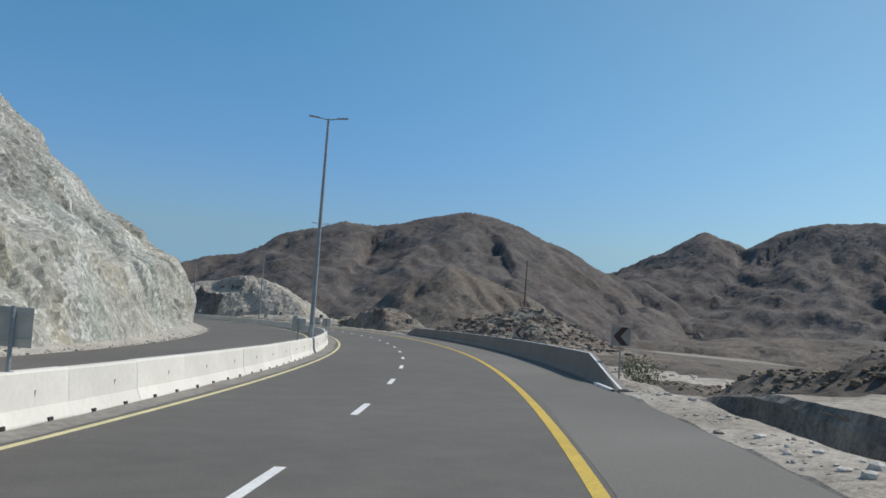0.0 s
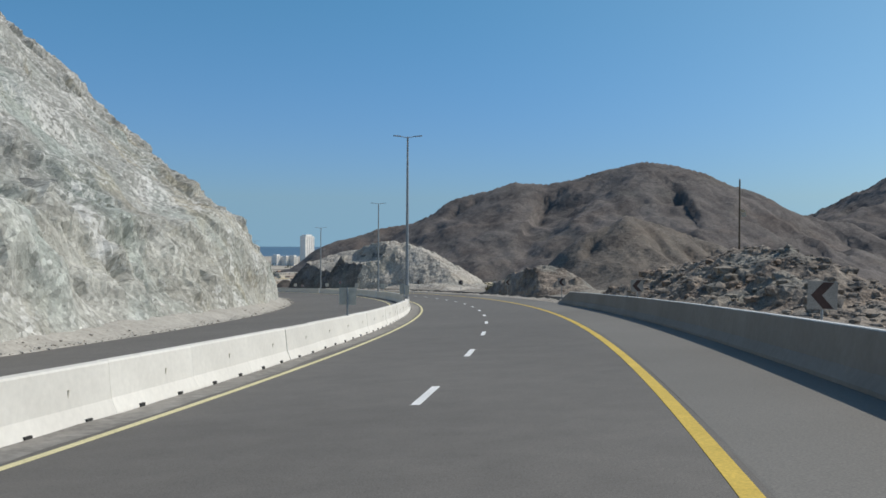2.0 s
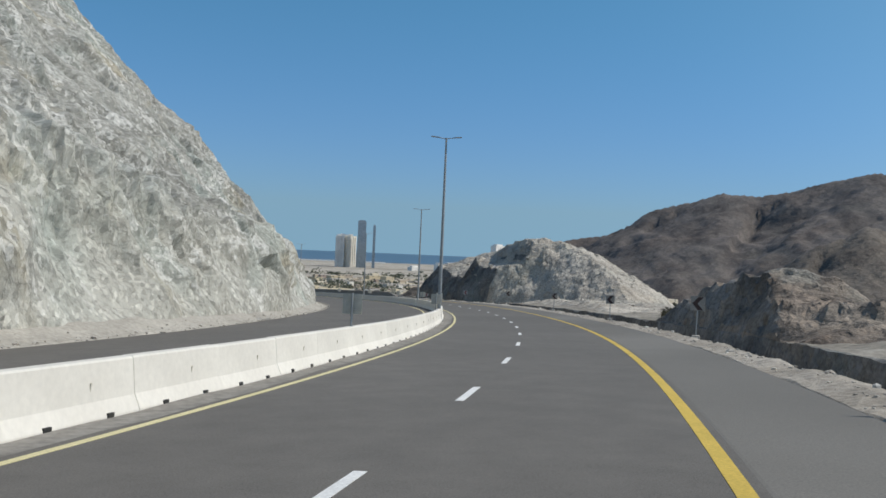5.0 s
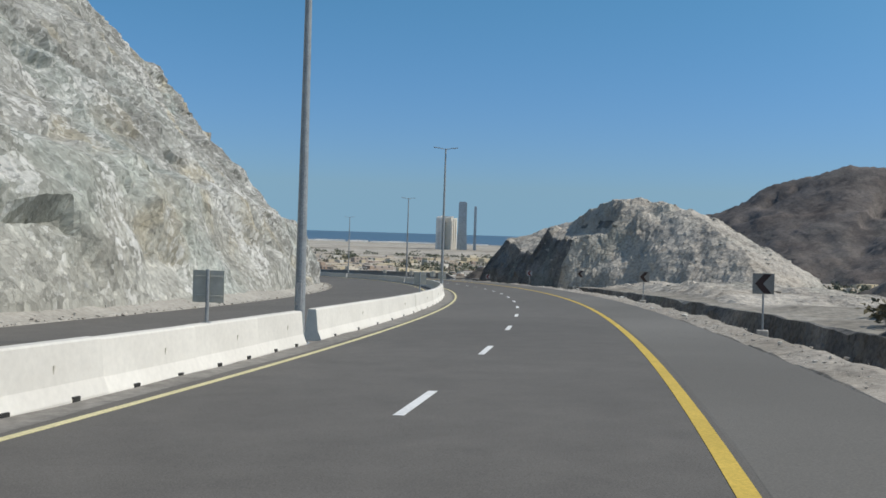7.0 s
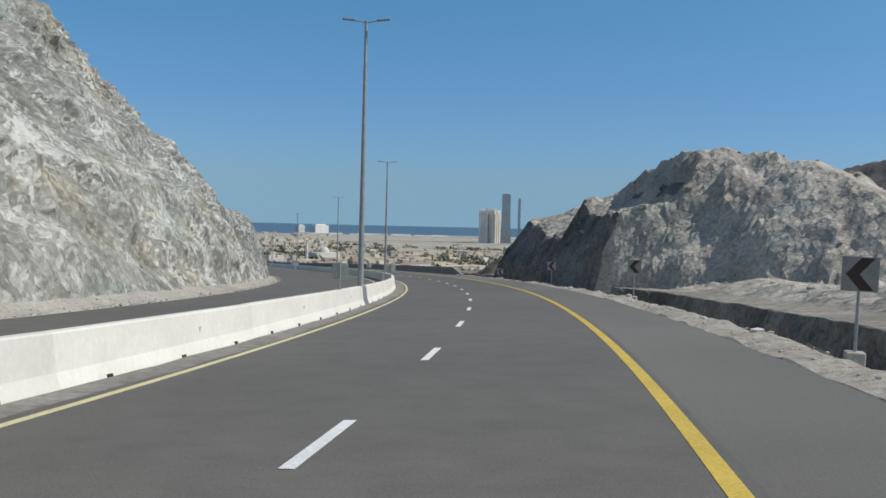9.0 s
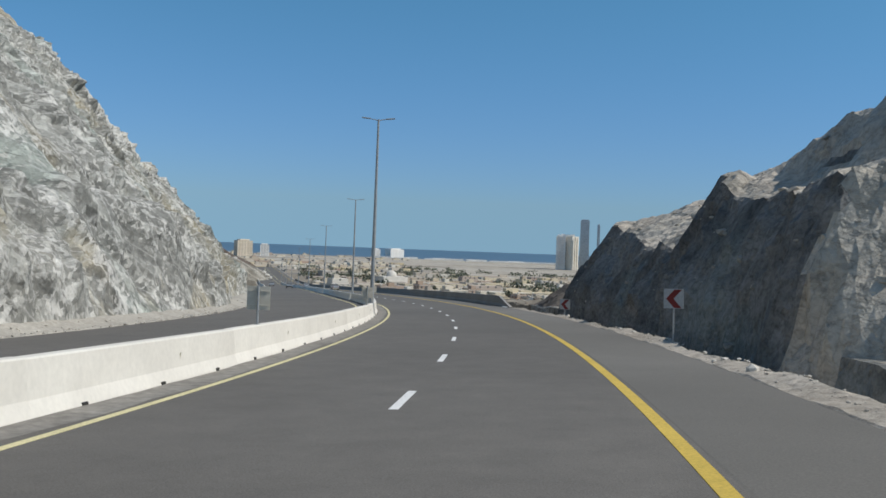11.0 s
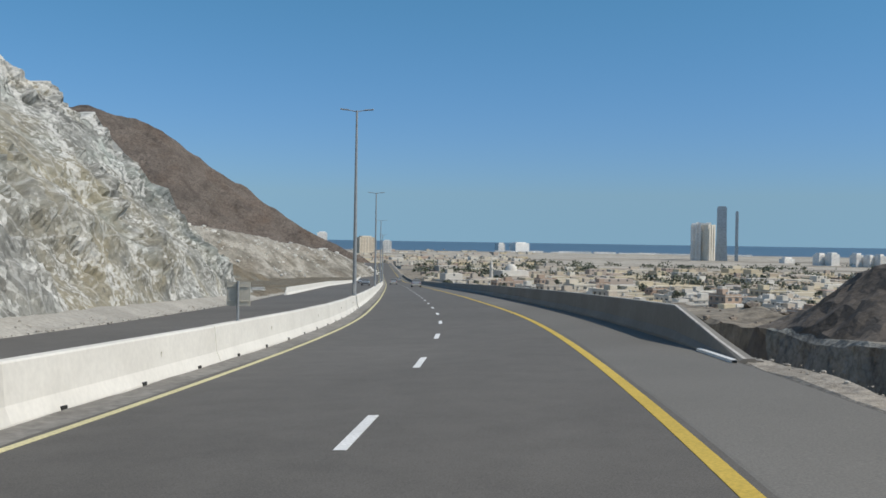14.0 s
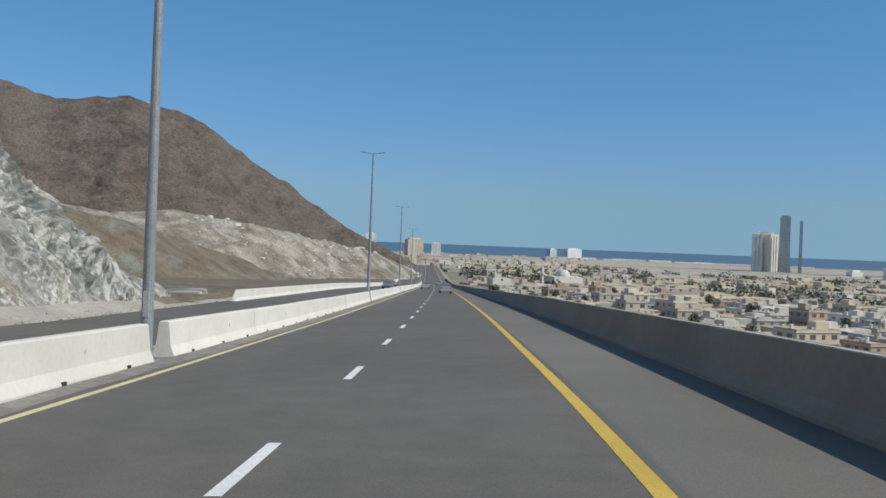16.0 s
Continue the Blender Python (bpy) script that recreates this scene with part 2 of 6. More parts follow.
def cliff_material():
    """Blasted cutting: buff pale rock that turns, higher up and further on, to grey rock with white crusts and ochre stains."""
    m, n, l, b = mat_nodes("pale blasted rock", 0.93, 0, 0.2)
    co = n.new("ShaderNodeTexCoord").outputs["Object"]
    uv = n.new("ShaderNodeUVMap")
    uv.uv_map = "face"

    def dipped(turn, stretch):
        """Coordinates on the face, in metres, turned into a joint set and drawn out along it."""
        rot = n.new("ShaderNodeMapping")
        rot.inputs["Rotation"].default_value = (0, 0, radians(turn))
        l.new(uv.outputs[0], rot.inputs[0])
        mp = n.new("ShaderNodeMapping")
        mp.inputs["Scale"].default_value = (*stretch, 1)
        l.new(rot.outputs[0], mp.inputs[0])
        return mp.outputs[0]

    big = noise_tex(n, l, 0.10, 5, 0.55, 0.7, co, (1, 1, 1.6))
    buff = ramp(n, [(0.30, (0.325, 0.316, 0.272)), (0.45, (0.39, 0.381, 0.333)), (0.60, (0.46, 0.452, 0.402)), (0.78, (0.365, 0.357, 0.312))])
    grey = ramp(n, [(0.30, (0.178, 0.179, 0.164)), (0.45, (0.24, 0.241, 0.222)), (0.60, (0.306, 0.307, 0.284)), (0.78, (0.22, 0.221, 0.20))])
    for r in (buff, grey):
        l.new(big.outputs["Fac"], r.inputs[0])
    sep = n.new("ShaderNodeSeparateXYZ")
    l.new(uv.outputs[0], sep.inputs[0])
    wob = noise_tex(n, l, 0.05, 4, 0.55, 0, co)
    along_s = math_node(n, l, "MULTIPLY_ADD", wob.outputs["Fac"], 90.0, sep.outputs[0])
    far = n.new("ShaderNodeMapRange")
    far.inputs["From Min"].default_value, far.inputs["From Max"].default_value = 235, 300
    l.new(along_s, far.inputs["Value"])
    up = math_node(n, l, "MULTIPLY_ADD", wob.outputs["Fac"], 9.0, sep.outputs[1])
    high = n.new("ShaderNodeMapRange")
    high.inputs["From Min"].default_value, high.inputs["From Max"].default_value = 11.0, 15.0
    high.inputs["To Max"].default_value = 0.7
    l.new(up, high.inputs["Value"])
    zone = math_node(n, l, "MAXIMUM", far.outputs[0], high.outputs[0])
    c = mixc(n, l, zone, buff.outputs[0], grey.outputs[0])
    # ochre stains and greenish patches
    st = noise_tex(n, l, 0.11, 4, 0.6, 0.9, co)
    rs = ramp(n, [(0.54, (0, 0, 0)), (0.68, (0.62,) * 3)])
    l.new(st.outputs["Fac"], rs.inputs[0])
    c = mixc(n, l, rs.outputs[0], c, (0.40, 0.345, 0.23))
    gr_ = noise_tex(n, l, 0.09, 4, 0.5, 0.6, co, (1.3, 0.8, 1))
    rg = ramp(n, [(0.50, (0, 0, 0)), (0.68, (0.6,) * 3)])
    l.new(gr_.outputs["Fac"], rg.inputs[0])
    c = mixc(n, l, rg.outputs[0], c, (0.325, 0.37, 0.335))
    # long streaks and flakes along the joints
    dip = dipped(36, (0.28, 1.0))
    streak = noise_tex(n, l, 0.55, 6, 0.65, 0.0, dip)
    r_st = ramp(n, [(0.30, (0.86,) * 3), (0.5, (1.0,) * 3), (0.70, (1.10,) * 3)])
    l.new(streak.outputs["Fac"], r_st.inputs[0])
    c = mixc(n, l, 1.0, c, r_st.outputs[0], "MULTIPLY")
    dip2 = dipped(-20, (0.65, 1.0))
    dip1 = dipped(32, (0.55, 1.0))
    c1, v1 = broken_cells(n, l, dip1, 1.5, (0, 0, 0), (1, 1, 1), 0.35)
    c2, v2 = broken_cells(n, l, dip2, 4.2, (0, 0, 0), (1, 1, 1), 0.35)
    for src, stops in ((c1, ((0.0, 0.84), (0.25, 0.98), (0.75, 1.02), (1.0, 1.17))), (c2, ((0.0, 0.72), (0.25, 0.95), (0.75, 1.05), (1.0, 1.38)))):
        rr = ramp(n, [(p, (v,) * 3) for p, v in stops])
        l.new(src, rr.inputs[0])
        c = mixc(n, l, 1.0, c, rr.outputs[0], "MULTIPLY")
    rr = ramp(n, [(0.0, (0.66,) * 3), (0.3, (0.92,) * 3), (0.7, (1.0,) * 3), (1.0, (1.42,) * 3)])
    l.new(c1, rr.inputs[0])
    c = mixc(n, l, math_node(n, l, "MULTIPLY", far.outputs[0], 0.8), c, mixc(n, l, 1.0, c, rr.outputs[0], "MULTIPLY"))
    # white crust in drifts, more of it on the grey rock and towards the crest
    crust = noise_tex(n, l, 0.22, 8, 0.74, 0.2, co, (1, 1, 0.8))
    tone = math_node(n, l, "MULTIPLY_ADD", c2, 0.14, crust.outputs["Fac"])
    tone = math_node(n, l, "MULTIPLY_ADD", zone, 0.035, tone)
    # a white crust caps the low end of the cutting, with tan rock below it

    def span(value, a0, a1, b0=0.0, b1=1.0):
        mr = n.new("ShaderNodeMapRange")
        for key, v in (("From Min", a0), ("From Max", a1), ("To Min", b0), ("To Max", b1)):
            mr.inputs[key].default_value = v
        l.new(value, mr.inputs["Value"])
        return mr.outputs[0]

    below = math_node(n, l, "MULTIPLY_ADD", sep.outputs[0], 0.30, sep.outputs[1])
    below = math_node(n, l, "MULTIPLY_ADD", crust.outputs["Fac"], 6.0, below)
    cap = math_node(n, l, "MULTIPLY", span(below, 126.5, 130.5), span(sep.outputs[0], 318, 336))
    tone = math_node(n, l, "MULTIPLY_ADD", cap, 0.12, tone)
    tan_ = math_node(n, l, "MULTIPLY", math_node(n, l, "MULTIPLY", span(sep.outputs[0], 300, 316), span(sep.outputs[0], 357, 345)), span(below, 126.0, 121.0))
    tan_ = math_node(n, l, "MULTIPLY", tan_, span(st.outputs["Fac"], 0.40, 0.58, 0.1, 0.8))
    c = mixc(n, l, tan_, c, (0.31, 0.275, 0.19))
    rv = ramp(n, [(0.635, (0, 0, 0)), (0.72, (0.7,) * 3)])
    l.new(tone, rv.inputs[0])
    c = mixc(n, l, rv.outputs[0], c, (0.70, 0.69, 0.65))
    vor = n.new("ShaderNodeTexVoronoi")
    vor.feature = "DISTANCE_TO_EDGE"
    vor.inputs["Scale"].default_value = 0.5
    l.new(v1, vor.inputs["Vector"])
    re_ = ramp(n, [(0.0, (0.7,) * 3), (0.035, (0, 0, 0))])
    l.new(vor.outputs["Distance"], re_.inputs[0])
    vein = math_node(n, l, "MULTIPLY", re_.outputs[0], math_node(n, l, "MULTIPLY", zone, crust.outputs["Fac"]))
    c = mixc(n, l, vein, c, (0.74, 0.735, 0.70))
    # dark joints here and there, fine chips everywhere
    joint = n.new("ShaderNodeTexVoronoi")
    joint.feature = "DISTANCE_TO_EDGE"
    joint.inputs["Scale"].default_value = 0.9
    l.new(v1, joint.inputs["Vector"])
    rj = ramp(n, [(0.0, (0.5,) * 3), (0.03, (0, 0, 0))])
    l.new(joint.outputs["Distance"], rj.inputs[0])
    some = ramp(n, [(0.48, (0, 0, 0)), (0.62, (1, 1, 1))])
    l.new(noise_tex(n, l, 0.35, 3, 0.5, 0, co).outputs["Fac"], some.inputs[0])
    c = mixc(n, l, math_node(n, l, "MULTIPLY", rj.outputs[0], some.outputs[0]), c, (0.15, 0.145, 0.13))
    chips = noise_tex(n, l, 3.0, 6, 0.72, 0.0, dipped(30, (0.7, 1.0)))
    rc_ = ramp(n, [(0.30, (0.70,) * 3), (0.43, (0.95,) * 3), (0.57, (1.03,) * 3), (0.70, (1.32,) * 3)])
    l.new(chips.outputs["Fac"], rc_.inputs[0])
    c = mixc(n, l, 1.0, c, rc_.outputs[0], "MULTIPLY")
    # sharp pale flecks of fresh rock and small dark clefts
    fleck = noise_tex(n, l, 1.5, 6, 0.66, 0.0, dip1)
    r_p = ramp(n, [(0.60, (0, 0, 0)), (0.64, (0.6,) * 3)])
    r_d = ramp(n, [(0.355, (0.55,) * 3), (0.395, (0, 0, 0))])
    for r in (r_p, r_d):
        l.new(fleck.outputs["Fac"], r.inputs[0])
    c = mixc(n, l, r_p.outputs[0], c, (0.60, 0.59, 0.55))
    c = mixc(n, l, r_d.outputs[0], c, (0.13, 0.127, 0.115))
    l.new(c, b.inputs["Base Color"])
    nb = bumped(n, l, b, fleck.outputs["Fac"], 0.5, 0.35)
    nb = bumped(n, l, b, streak.outputs["Fac"], 0.4, 0.4, nb)
    nb = bumped(n, l, b, cleft(n, l, v1, 1.5), 0.9, 0.40, nb)
    nb = bumped(n, l, b, cleft(n, l, v2, 4.2), 0.9, 0.30, nb)
    nb = bumped(n, l, b, chips.outputs["Fac"], 0.45, 0.16, nb)
    fine = noise_tex(n, l, 9, 5, 0.65, 0, co)
    bumped(n, l, b, fine.outputs["Fac"], 0.35, 0.05, nb)
    return m


ROCK = cliff_material()
BROWN_ROCK = rock_material("weathered brown rock", (0.31, 0.27, 0.225), (0.215, 0.182, 0.15), (0.12, 0.10, 0.085), (0.25, 0.175, 0.125), 0.16, 0.6)
HILL_ROCK = rock_material("buff hill rock", (0.55, 0.508, 0.44), (0.43, 0.394, 0.34), (0.27, 0.249, 0.215), (0.40, 0.335, 0.25), 0.15, 0.5, 0.8, (0.31, 0.325, 0.285), 0.85)
MOUNTAIN = rock_material("dark brown mountain scree", (0.165, 0.148, 0.137), (0.122, 0.109, 0.102), (0.078, 0.07, 0.067), (0.16, 0.122, 0.10), 0.022, 0.5, 0.85, (0.15, 0.148, 0.135), 0.5)
RED_MOUNTAIN = rock_material("reddish brown mountain scree", (0.17, 0.143, 0.122), (0.128, 0.106, 0.09), (0.07, 0.059, 0.052), (0.15, 0.11, 0.084), 0.035, 0.6, 0.85, (0.11, 0.098, 0.083), 1.1)
FOOTHILL = rock_material("dull brown foothill scree", (0.19, 0.166, 0.14), (0.145, 0.126, 0.108), (0.10, 0.087, 0.076), (0.165, 0.13, 0.10), 0.08, 0.4, 0.9, (0.16, 0.15, 0.13), 0.6)
SCREE = rock_material("brown hillside scree", (0.25, 0.212, 0.155), (0.20, 0.168, 0.12), (0.135, 0.112, 0.082), (0.22, 0.175, 0.11), 0.2, 0.4, 0.9)
# dark broken rock, with the shade of cut walls and ditch put into it
SHADED_ROCK = rock_material("dark broken rock with shade in its colour", (0.27, 0.262, 0.245), (0.15, 0.146, 0.138), (0.085, 0.083, 0.078), (0.19, 0.17, 0.14), 0.16, 0.4)
GREY_SCREE = rock_material("grey-green scree with pale rock", (0.45, 0.42, 0.36), (0.255, 0.235, 0.195), (0.155, 0.14, 0.112), (0.22, 0.18, 0.13), 0.09, 0.5, 0.85, (0.25, 0.245, 0.21))
PLAIN, n_, l_, b_ = mat_nodes("pale sandy plain", 0.95, 0, 0.2)
co_ = n_.new("ShaderNodeTexCoord").outputs["Object"]
p_band, p_big, p_fine = noise_tex(n_, l_, 0.010, 4, 0.6, 0.4, co_, (0.16, 1, 1)), noise_tex(n_, l_, 0.03, 5, 0.65, 0.3, co_), noise_tex(n_, l_, 0.5, 4, 0.6, 0, co_)
pr = ramp(n_, [(0.36, (0.24, 0.215, 0.175)), (0.46, (0.37, 0.332, 0.272)), (0.56, (0.46, 0.418, 0.35)), (0.66, (0.36, 0.328, 0.278))])
l_.new(p_band.outputs["Fac"], pr.inputs[0])
pm = ramp(n_, [(0.33, (0.66,) * 3), (0.5, (1.0,) * 3), (0.68, (1.2,) * 3)])
l_.new(p_big.outputs["Fac"], pm.inputs[0])
pc = mixc(n_, l_, 1.0, pr.outputs[0], pm.outputs[0], "MULTIPLY")
pf = ramp(n_, [(0.3, (0.8,) * 3), (0.7, (1.15,) * 3)])
l_.new(p_fine.outputs["Fac"], pf.inputs[0])
pc = mixc(n_, l_, 1.0, pc, pf.outputs[0], "MULTIPLY")
l_.new(pc, b_.inputs["Base Color"])
bumped(n_, l_, b_, p_big.outputs["Fac"], 0.2, 0.4)

# gravelly ground beside the road
GRAVEL, n_, l_, b_ = mat_nodes("dusty gravel", 0.95, 0, 0.2)
co_ = n_.new("ShaderNodeTexCoord").outputs["Object"]
g1, g2, g3 = noise_tex(n_, l_, 0.15, 5, 0.6, 0.5, co_), noise_tex(n_, l_, 3.5, 6, 0.7, 0, co_), noise_tex(n_, l_, 22, 4, 0.6, 0, co_)
gr = ramp(n_, [(0.32, (0.30, 0.268, 0.222)), (0.5, (0.40, 0.362, 0.307)), (0.68, (0.48, 0.442, 0.384))])
l_.new(g1.outputs["Fac"], gr.inputs[0])
gm = ramp(n_, [(0.32, (0.6,) * 3), (0.5, (1.0,) * 3), (0.7, (1.3,) * 3)])
l_.new(g2.outputs["Fac"], gm.inputs[0])
gc = mixc(n_, l_, 1.0, gr.outputs[0], gm.outputs[0], "MULTIPLY")
gf = ramp(n_, [(0.3, (0.75,) * 3), (0.7, (1.2,) * 3)])
l_.new(g3.outputs["Fac"], gf.inputs[0])
gc = mixc(n_, l_, 1.0, gc, gf.outputs[0], "MULTIPLY")
l_.new(gc, b_.inputs["Base Color"])
bumped(n_, l_, b_, g2.outputs["Fac"], 0.6, 0.12)

GUTTER = two_scale("grey road dust", (0.20, 0.188, 0.168), (0.26, 0.246, 0.22), 0.5, 5.0, 0.95, bump=0.4, bump_dist=0.03, grit=0.25)
DUST = two_scale("pale rock dust and fine debris", (0.33, 0.31, 0.27), (0.43, 0.405, 0.355), 0.25, 5.0, 0.95, bump=0.5, bump_dist=0.05, grit=0.2)

WATER, n_, l_, b_ = mat_nodes("sea water", 0.35, 0, 0.5)
b_.inputs["Base Color"].default_value = (0.075, 0.115, 0.15, 1)
wv = noise_tex(n_, l_, 0.05, 4, 0.6, 0, n_.new("ShaderNodeTexCoord").outputs["Object"], (1, 0.25, 1))
bumped(n_, l_, b_, wv.outputs["Fac"], 0.4, 1.0)

FOLIAGE = two_scale("dusty dark green leaves", (0.105, 0.118, 0.082), (0.175, 0.18, 0.135), 1.5, 9, 0.9, bump=0, grit=0.35)
GREEN_LEAF = two_scale("dusty olive green leaves", (0.11, 0.125, 0.06), (0.16, 0.175, 0.09), 2.0, 12, 0.9, bump=0, grit=0.3)
DRY_BUSH = two_scale("dry grey-green twigs", (0.10, 0.095, 0.06), (0.17, 0.15, 0.10), 2.0, 14, 0.95, bump=0, grit=0.35)
STONY = two_scale("stony grey-brown ground", (0.215, 0.195, 0.16), (0.33, 0.305, 0.26), 0.2, 2.4, 0.95, bump=0.6, bump_dist=0.12, grit=0.35)
BROWN_SLOPE = two_scale("brown stony slope", (0.19, 0.165, 0.13), (0.30, 0.265, 0.21), 0.12, 1.6, 0.95, bump=0.6, bump_dist=0.25, grit=0.4)
BARK = two_scale("grey brown bark", (0.10, 0.075, 0.05), (0.16, 0.125, 0.09), 3, 20, 0.95)
WALLS = [two_scale(nm, a, b_, 0.25, 3.0, 0.9, bump=0.1, grit=0.1, jitter=0.12) for nm, a, b_ in (
    ("white rendered wall", (0.61, 0.575, 0.51), (0.71, 0.675, 0.61)),
    ("cream rendered wall", (0.57, 0.505, 0.40), (0.66, 0.595, 0.49)),
    ("beige rendered wall", (0.50, 0.425, 0.34), (0.58, 0.505, 0.415)),
    ("tan rendered wall", (0.42, 0.31, 0.235), (0.50, 0.385, 0.30)),
    ("grey block wall", (0.40, 0.38, 0.345), (0.48, 0.46, 0.42)),
    ("sand-yellow rendered wall", (0.53, 0.45, 0.31), (0.61, 0.53, 0.385)))]
ROOF = two_scale("dusty flat roof screed", (0.47, 0.43, 0.37), (0.57, 0.53, 0.465), 0.3, 3.0, 0.95, bump=0.1)
GLASS_DARK, n_, l_, b_ = mat_nodes("dark window glass", 0.25, 0, 0.5)
b_.inputs["Base Color"].default_value = (0.13, 0.135, 0.135, 1)
DOOR = two_scale("brown painted door", (0.13, 0.075, 0.045), (0.18, 0.11, 0.07), 2, 12, 0.7)
TOWER_WHITE = two_scale("sunlit white tower cladding", (0.78, 0.75, 0.70), (0.86, 0.83, 0.78), 0.05, 0.6, 0.8, bump=0)
TOWER_GREY = two_scale("grey tower cladding", (0.58, 0.58, 0.565), (0.66, 0.66, 0.64), 0.05, 0.6, 0.5, bump=0)
# tower glass lightened beyond its own tone, distance haze put into the colour
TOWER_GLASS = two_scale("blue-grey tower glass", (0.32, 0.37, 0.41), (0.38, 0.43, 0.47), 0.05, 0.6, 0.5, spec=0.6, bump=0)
TOWER_CREAM = two_scale("cream tower cladding", (0.66, 0.60, 0.50), (0.76, 0.70, 0.60), 0.05, 0.6, 0.8, bump=0)
TOWER_GREY_GLASS = two_scale("grey-blue spandrel glass", (0.29, 0.325, 0.35), (0.34, 0.375, 0.40), 0.05, 0.6, 0.4, spec=0.6, bump=0)
FAR_HOUSE, n_, l_, b_ = mat_nodes("far pale house walls", 0.9)
fr = ramp(n_, [(0.0, (0.68, 0.65, 0.59)), (0.25, (0.57, 0.48, 0.32)), (0.5, (0.58, 0.53, 0.45)), (0.65, (0.45, 0.375, 0.29)), (0.8, (0.52, 0.485, 0.43)), (0.92, (0.42, 0.31, 0.245)), (1.0, (0.44, 0.42, 0.38))])
l_.new(n_.new("ShaderNodeNewGeometry").outputs["Random Per Island"], fr.inputs[0])
l_.new(fr.outputs[0], b_.inputs["Base Color"])
CAR_PAINT = two_scale("silver car paint", (0.42, 0.43, 0.44), (0.46, 0.47, 0.48), 1, 8, 0.3, metal=0.6, spec=0.5, bump=0, jitter=0.3)
TYRE = two_scale("black tyre rubber", (0.02, 0.02, 0.02), (0.03, 0.03, 0.03), 3, 30, 0.9, bump=0)
RED_LENS = two_scale("red lamp lens", (0.30, 0.02, 0.02), (0.36, 0.03, 0.03), 3, 30, 0.3, bump=0)
STONE = two_scale("pale broken stone", (0.34, 0.31, 0.27), (0.50, 0.47, 0.42), 0.9, 9, 0.95, bump=0.3, grit=0.25)
CHALK = two_scale("chalky broken concrete", (0.52, 0.50, 0.45), (0.66, 0.64, 0.59), 0.9, 9, 0.95, bump=0.3, grit=0.2)

# ---- noise and mesh helpers ----
def hash3(ix, iy, iz, seed):
    h = (ix.astype(np.int64) * 73856093) ^ (iy.astype(np.int64) * 19349663) ^ (iz.astype(np.int64) * 83492791) ^ (seed * 2654435761)
    h = (h ^ (h >> 13)) * 1274126177
    h = h ^ (h >> 16)
    return (h & 0xFFFF) / 65535.0


def vnoise(x, y, z, seed=0):
    """Value noise between -1 and 1 at arrays of places."""
    x, y, z = np.broadcast_arrays(np.asarray(x, float), np.asarray(y, float), np.asarray(z, float))
    ix, iy, iz = np.floor(x), np.floor(y), np.floor(z)
    fx, fy, fz = x - ix, y - iy, z - iz
    fx, fy, fz = (f * f * (3 - 2 * f) for f in (fx, fy, fz))
    out = 0.0
    for dx in (0, 1):
        for dy in (0, 1):
            for dz in (0, 1):
                w = (fx if dx else 1 - fx) * (fy if dy else 1 - fy) * (fz if dz else 1 - fz)
                out = out + w * hash3(ix + dx, iy + dy, iz + dz, seed)
    return out * 2 - 1


def fbm(x, y, z, scale, octaves=4, gain=0.5, seed=0, ridged=False):
    total, amp, f = 0.0, 1.0, 1.0 / scale
    for o in range(octaves):
        v = vnoise(np.asarray(x) * f, np.asarray(y) * f, np.asarray(z) * f, seed + o * 17)
        if ridged:
            v = 1 - 2 * np.abs(v)
        total = total + amp * v
        amp *= gain
        f *= 2.07
    return total


def facets(a, b, size, seed, tilt=0.5):
    """Broken flat faces: every cell of a jittered lattice has its own height and slant."""
    a, b = np.asarray(a, float) / size, np.asarray(b, float) / size
    ia, ib = np.floor(a), np.floor(b)
    best, second = np.full(a.shape, 1e9), np.full(a.shape, 1e9)
    out, other = np.zeros(a.shape), np.zeros(a.shape)
    for da in (-1, 0, 1):
        for db in (-1, 0, 1):
            ca, cb = ia + da, ib + db
            ea, eb = a - ca - hash3(ca, cb, ca * 0 + 1, seed), b - cb - hash3(ca, cb, ca * 0 + 2, seed)
            d = ea * ea + eb * eb
            v = hash3(ca, cb, ca * 0 + 3, seed) * 2 - 1 + tilt * ((hash3(ca, cb, ca * 0 + 4, seed) * 2 - 1) * ea + (hash3(ca, cb, ca * 0 + 5, seed) * 2 - 1) * eb) * 2
            m, k = d < best, d < second
            other = np.where(m, out, np.where(k, v, other))
            second = np.where(m, best, np.where(k, d, second))
            best = np.where(m, d, best)
            out = np.where(m, v, out)
    w = np.clip((np.sqrt(second) - np.sqrt(best)) / 0.28, 0, 1)
    return out * (0.5 + 0.5 * w) + other * (0.5 - 0.5 * w)


def grid_mesh(name, P, material, smooth=False, closed=False):
    """An object from a grid of places P[i, j]."""
    nu, nv = P.shape[:2]
    idx = np.arange(nu * nv).reshape(nu, nv)
    if closed:
        idx = np.concatenate([idx, idx[:, :1]], 1)
    faces = np.stack([idx[:-1, :-1], idx[1:, :-1], idx[1:, 1:], idx[:-1, 1:]], -1).reshape(-1, 4)
    return array_mesh(name, P.reshape(-1, 3), faces, material, smooth)


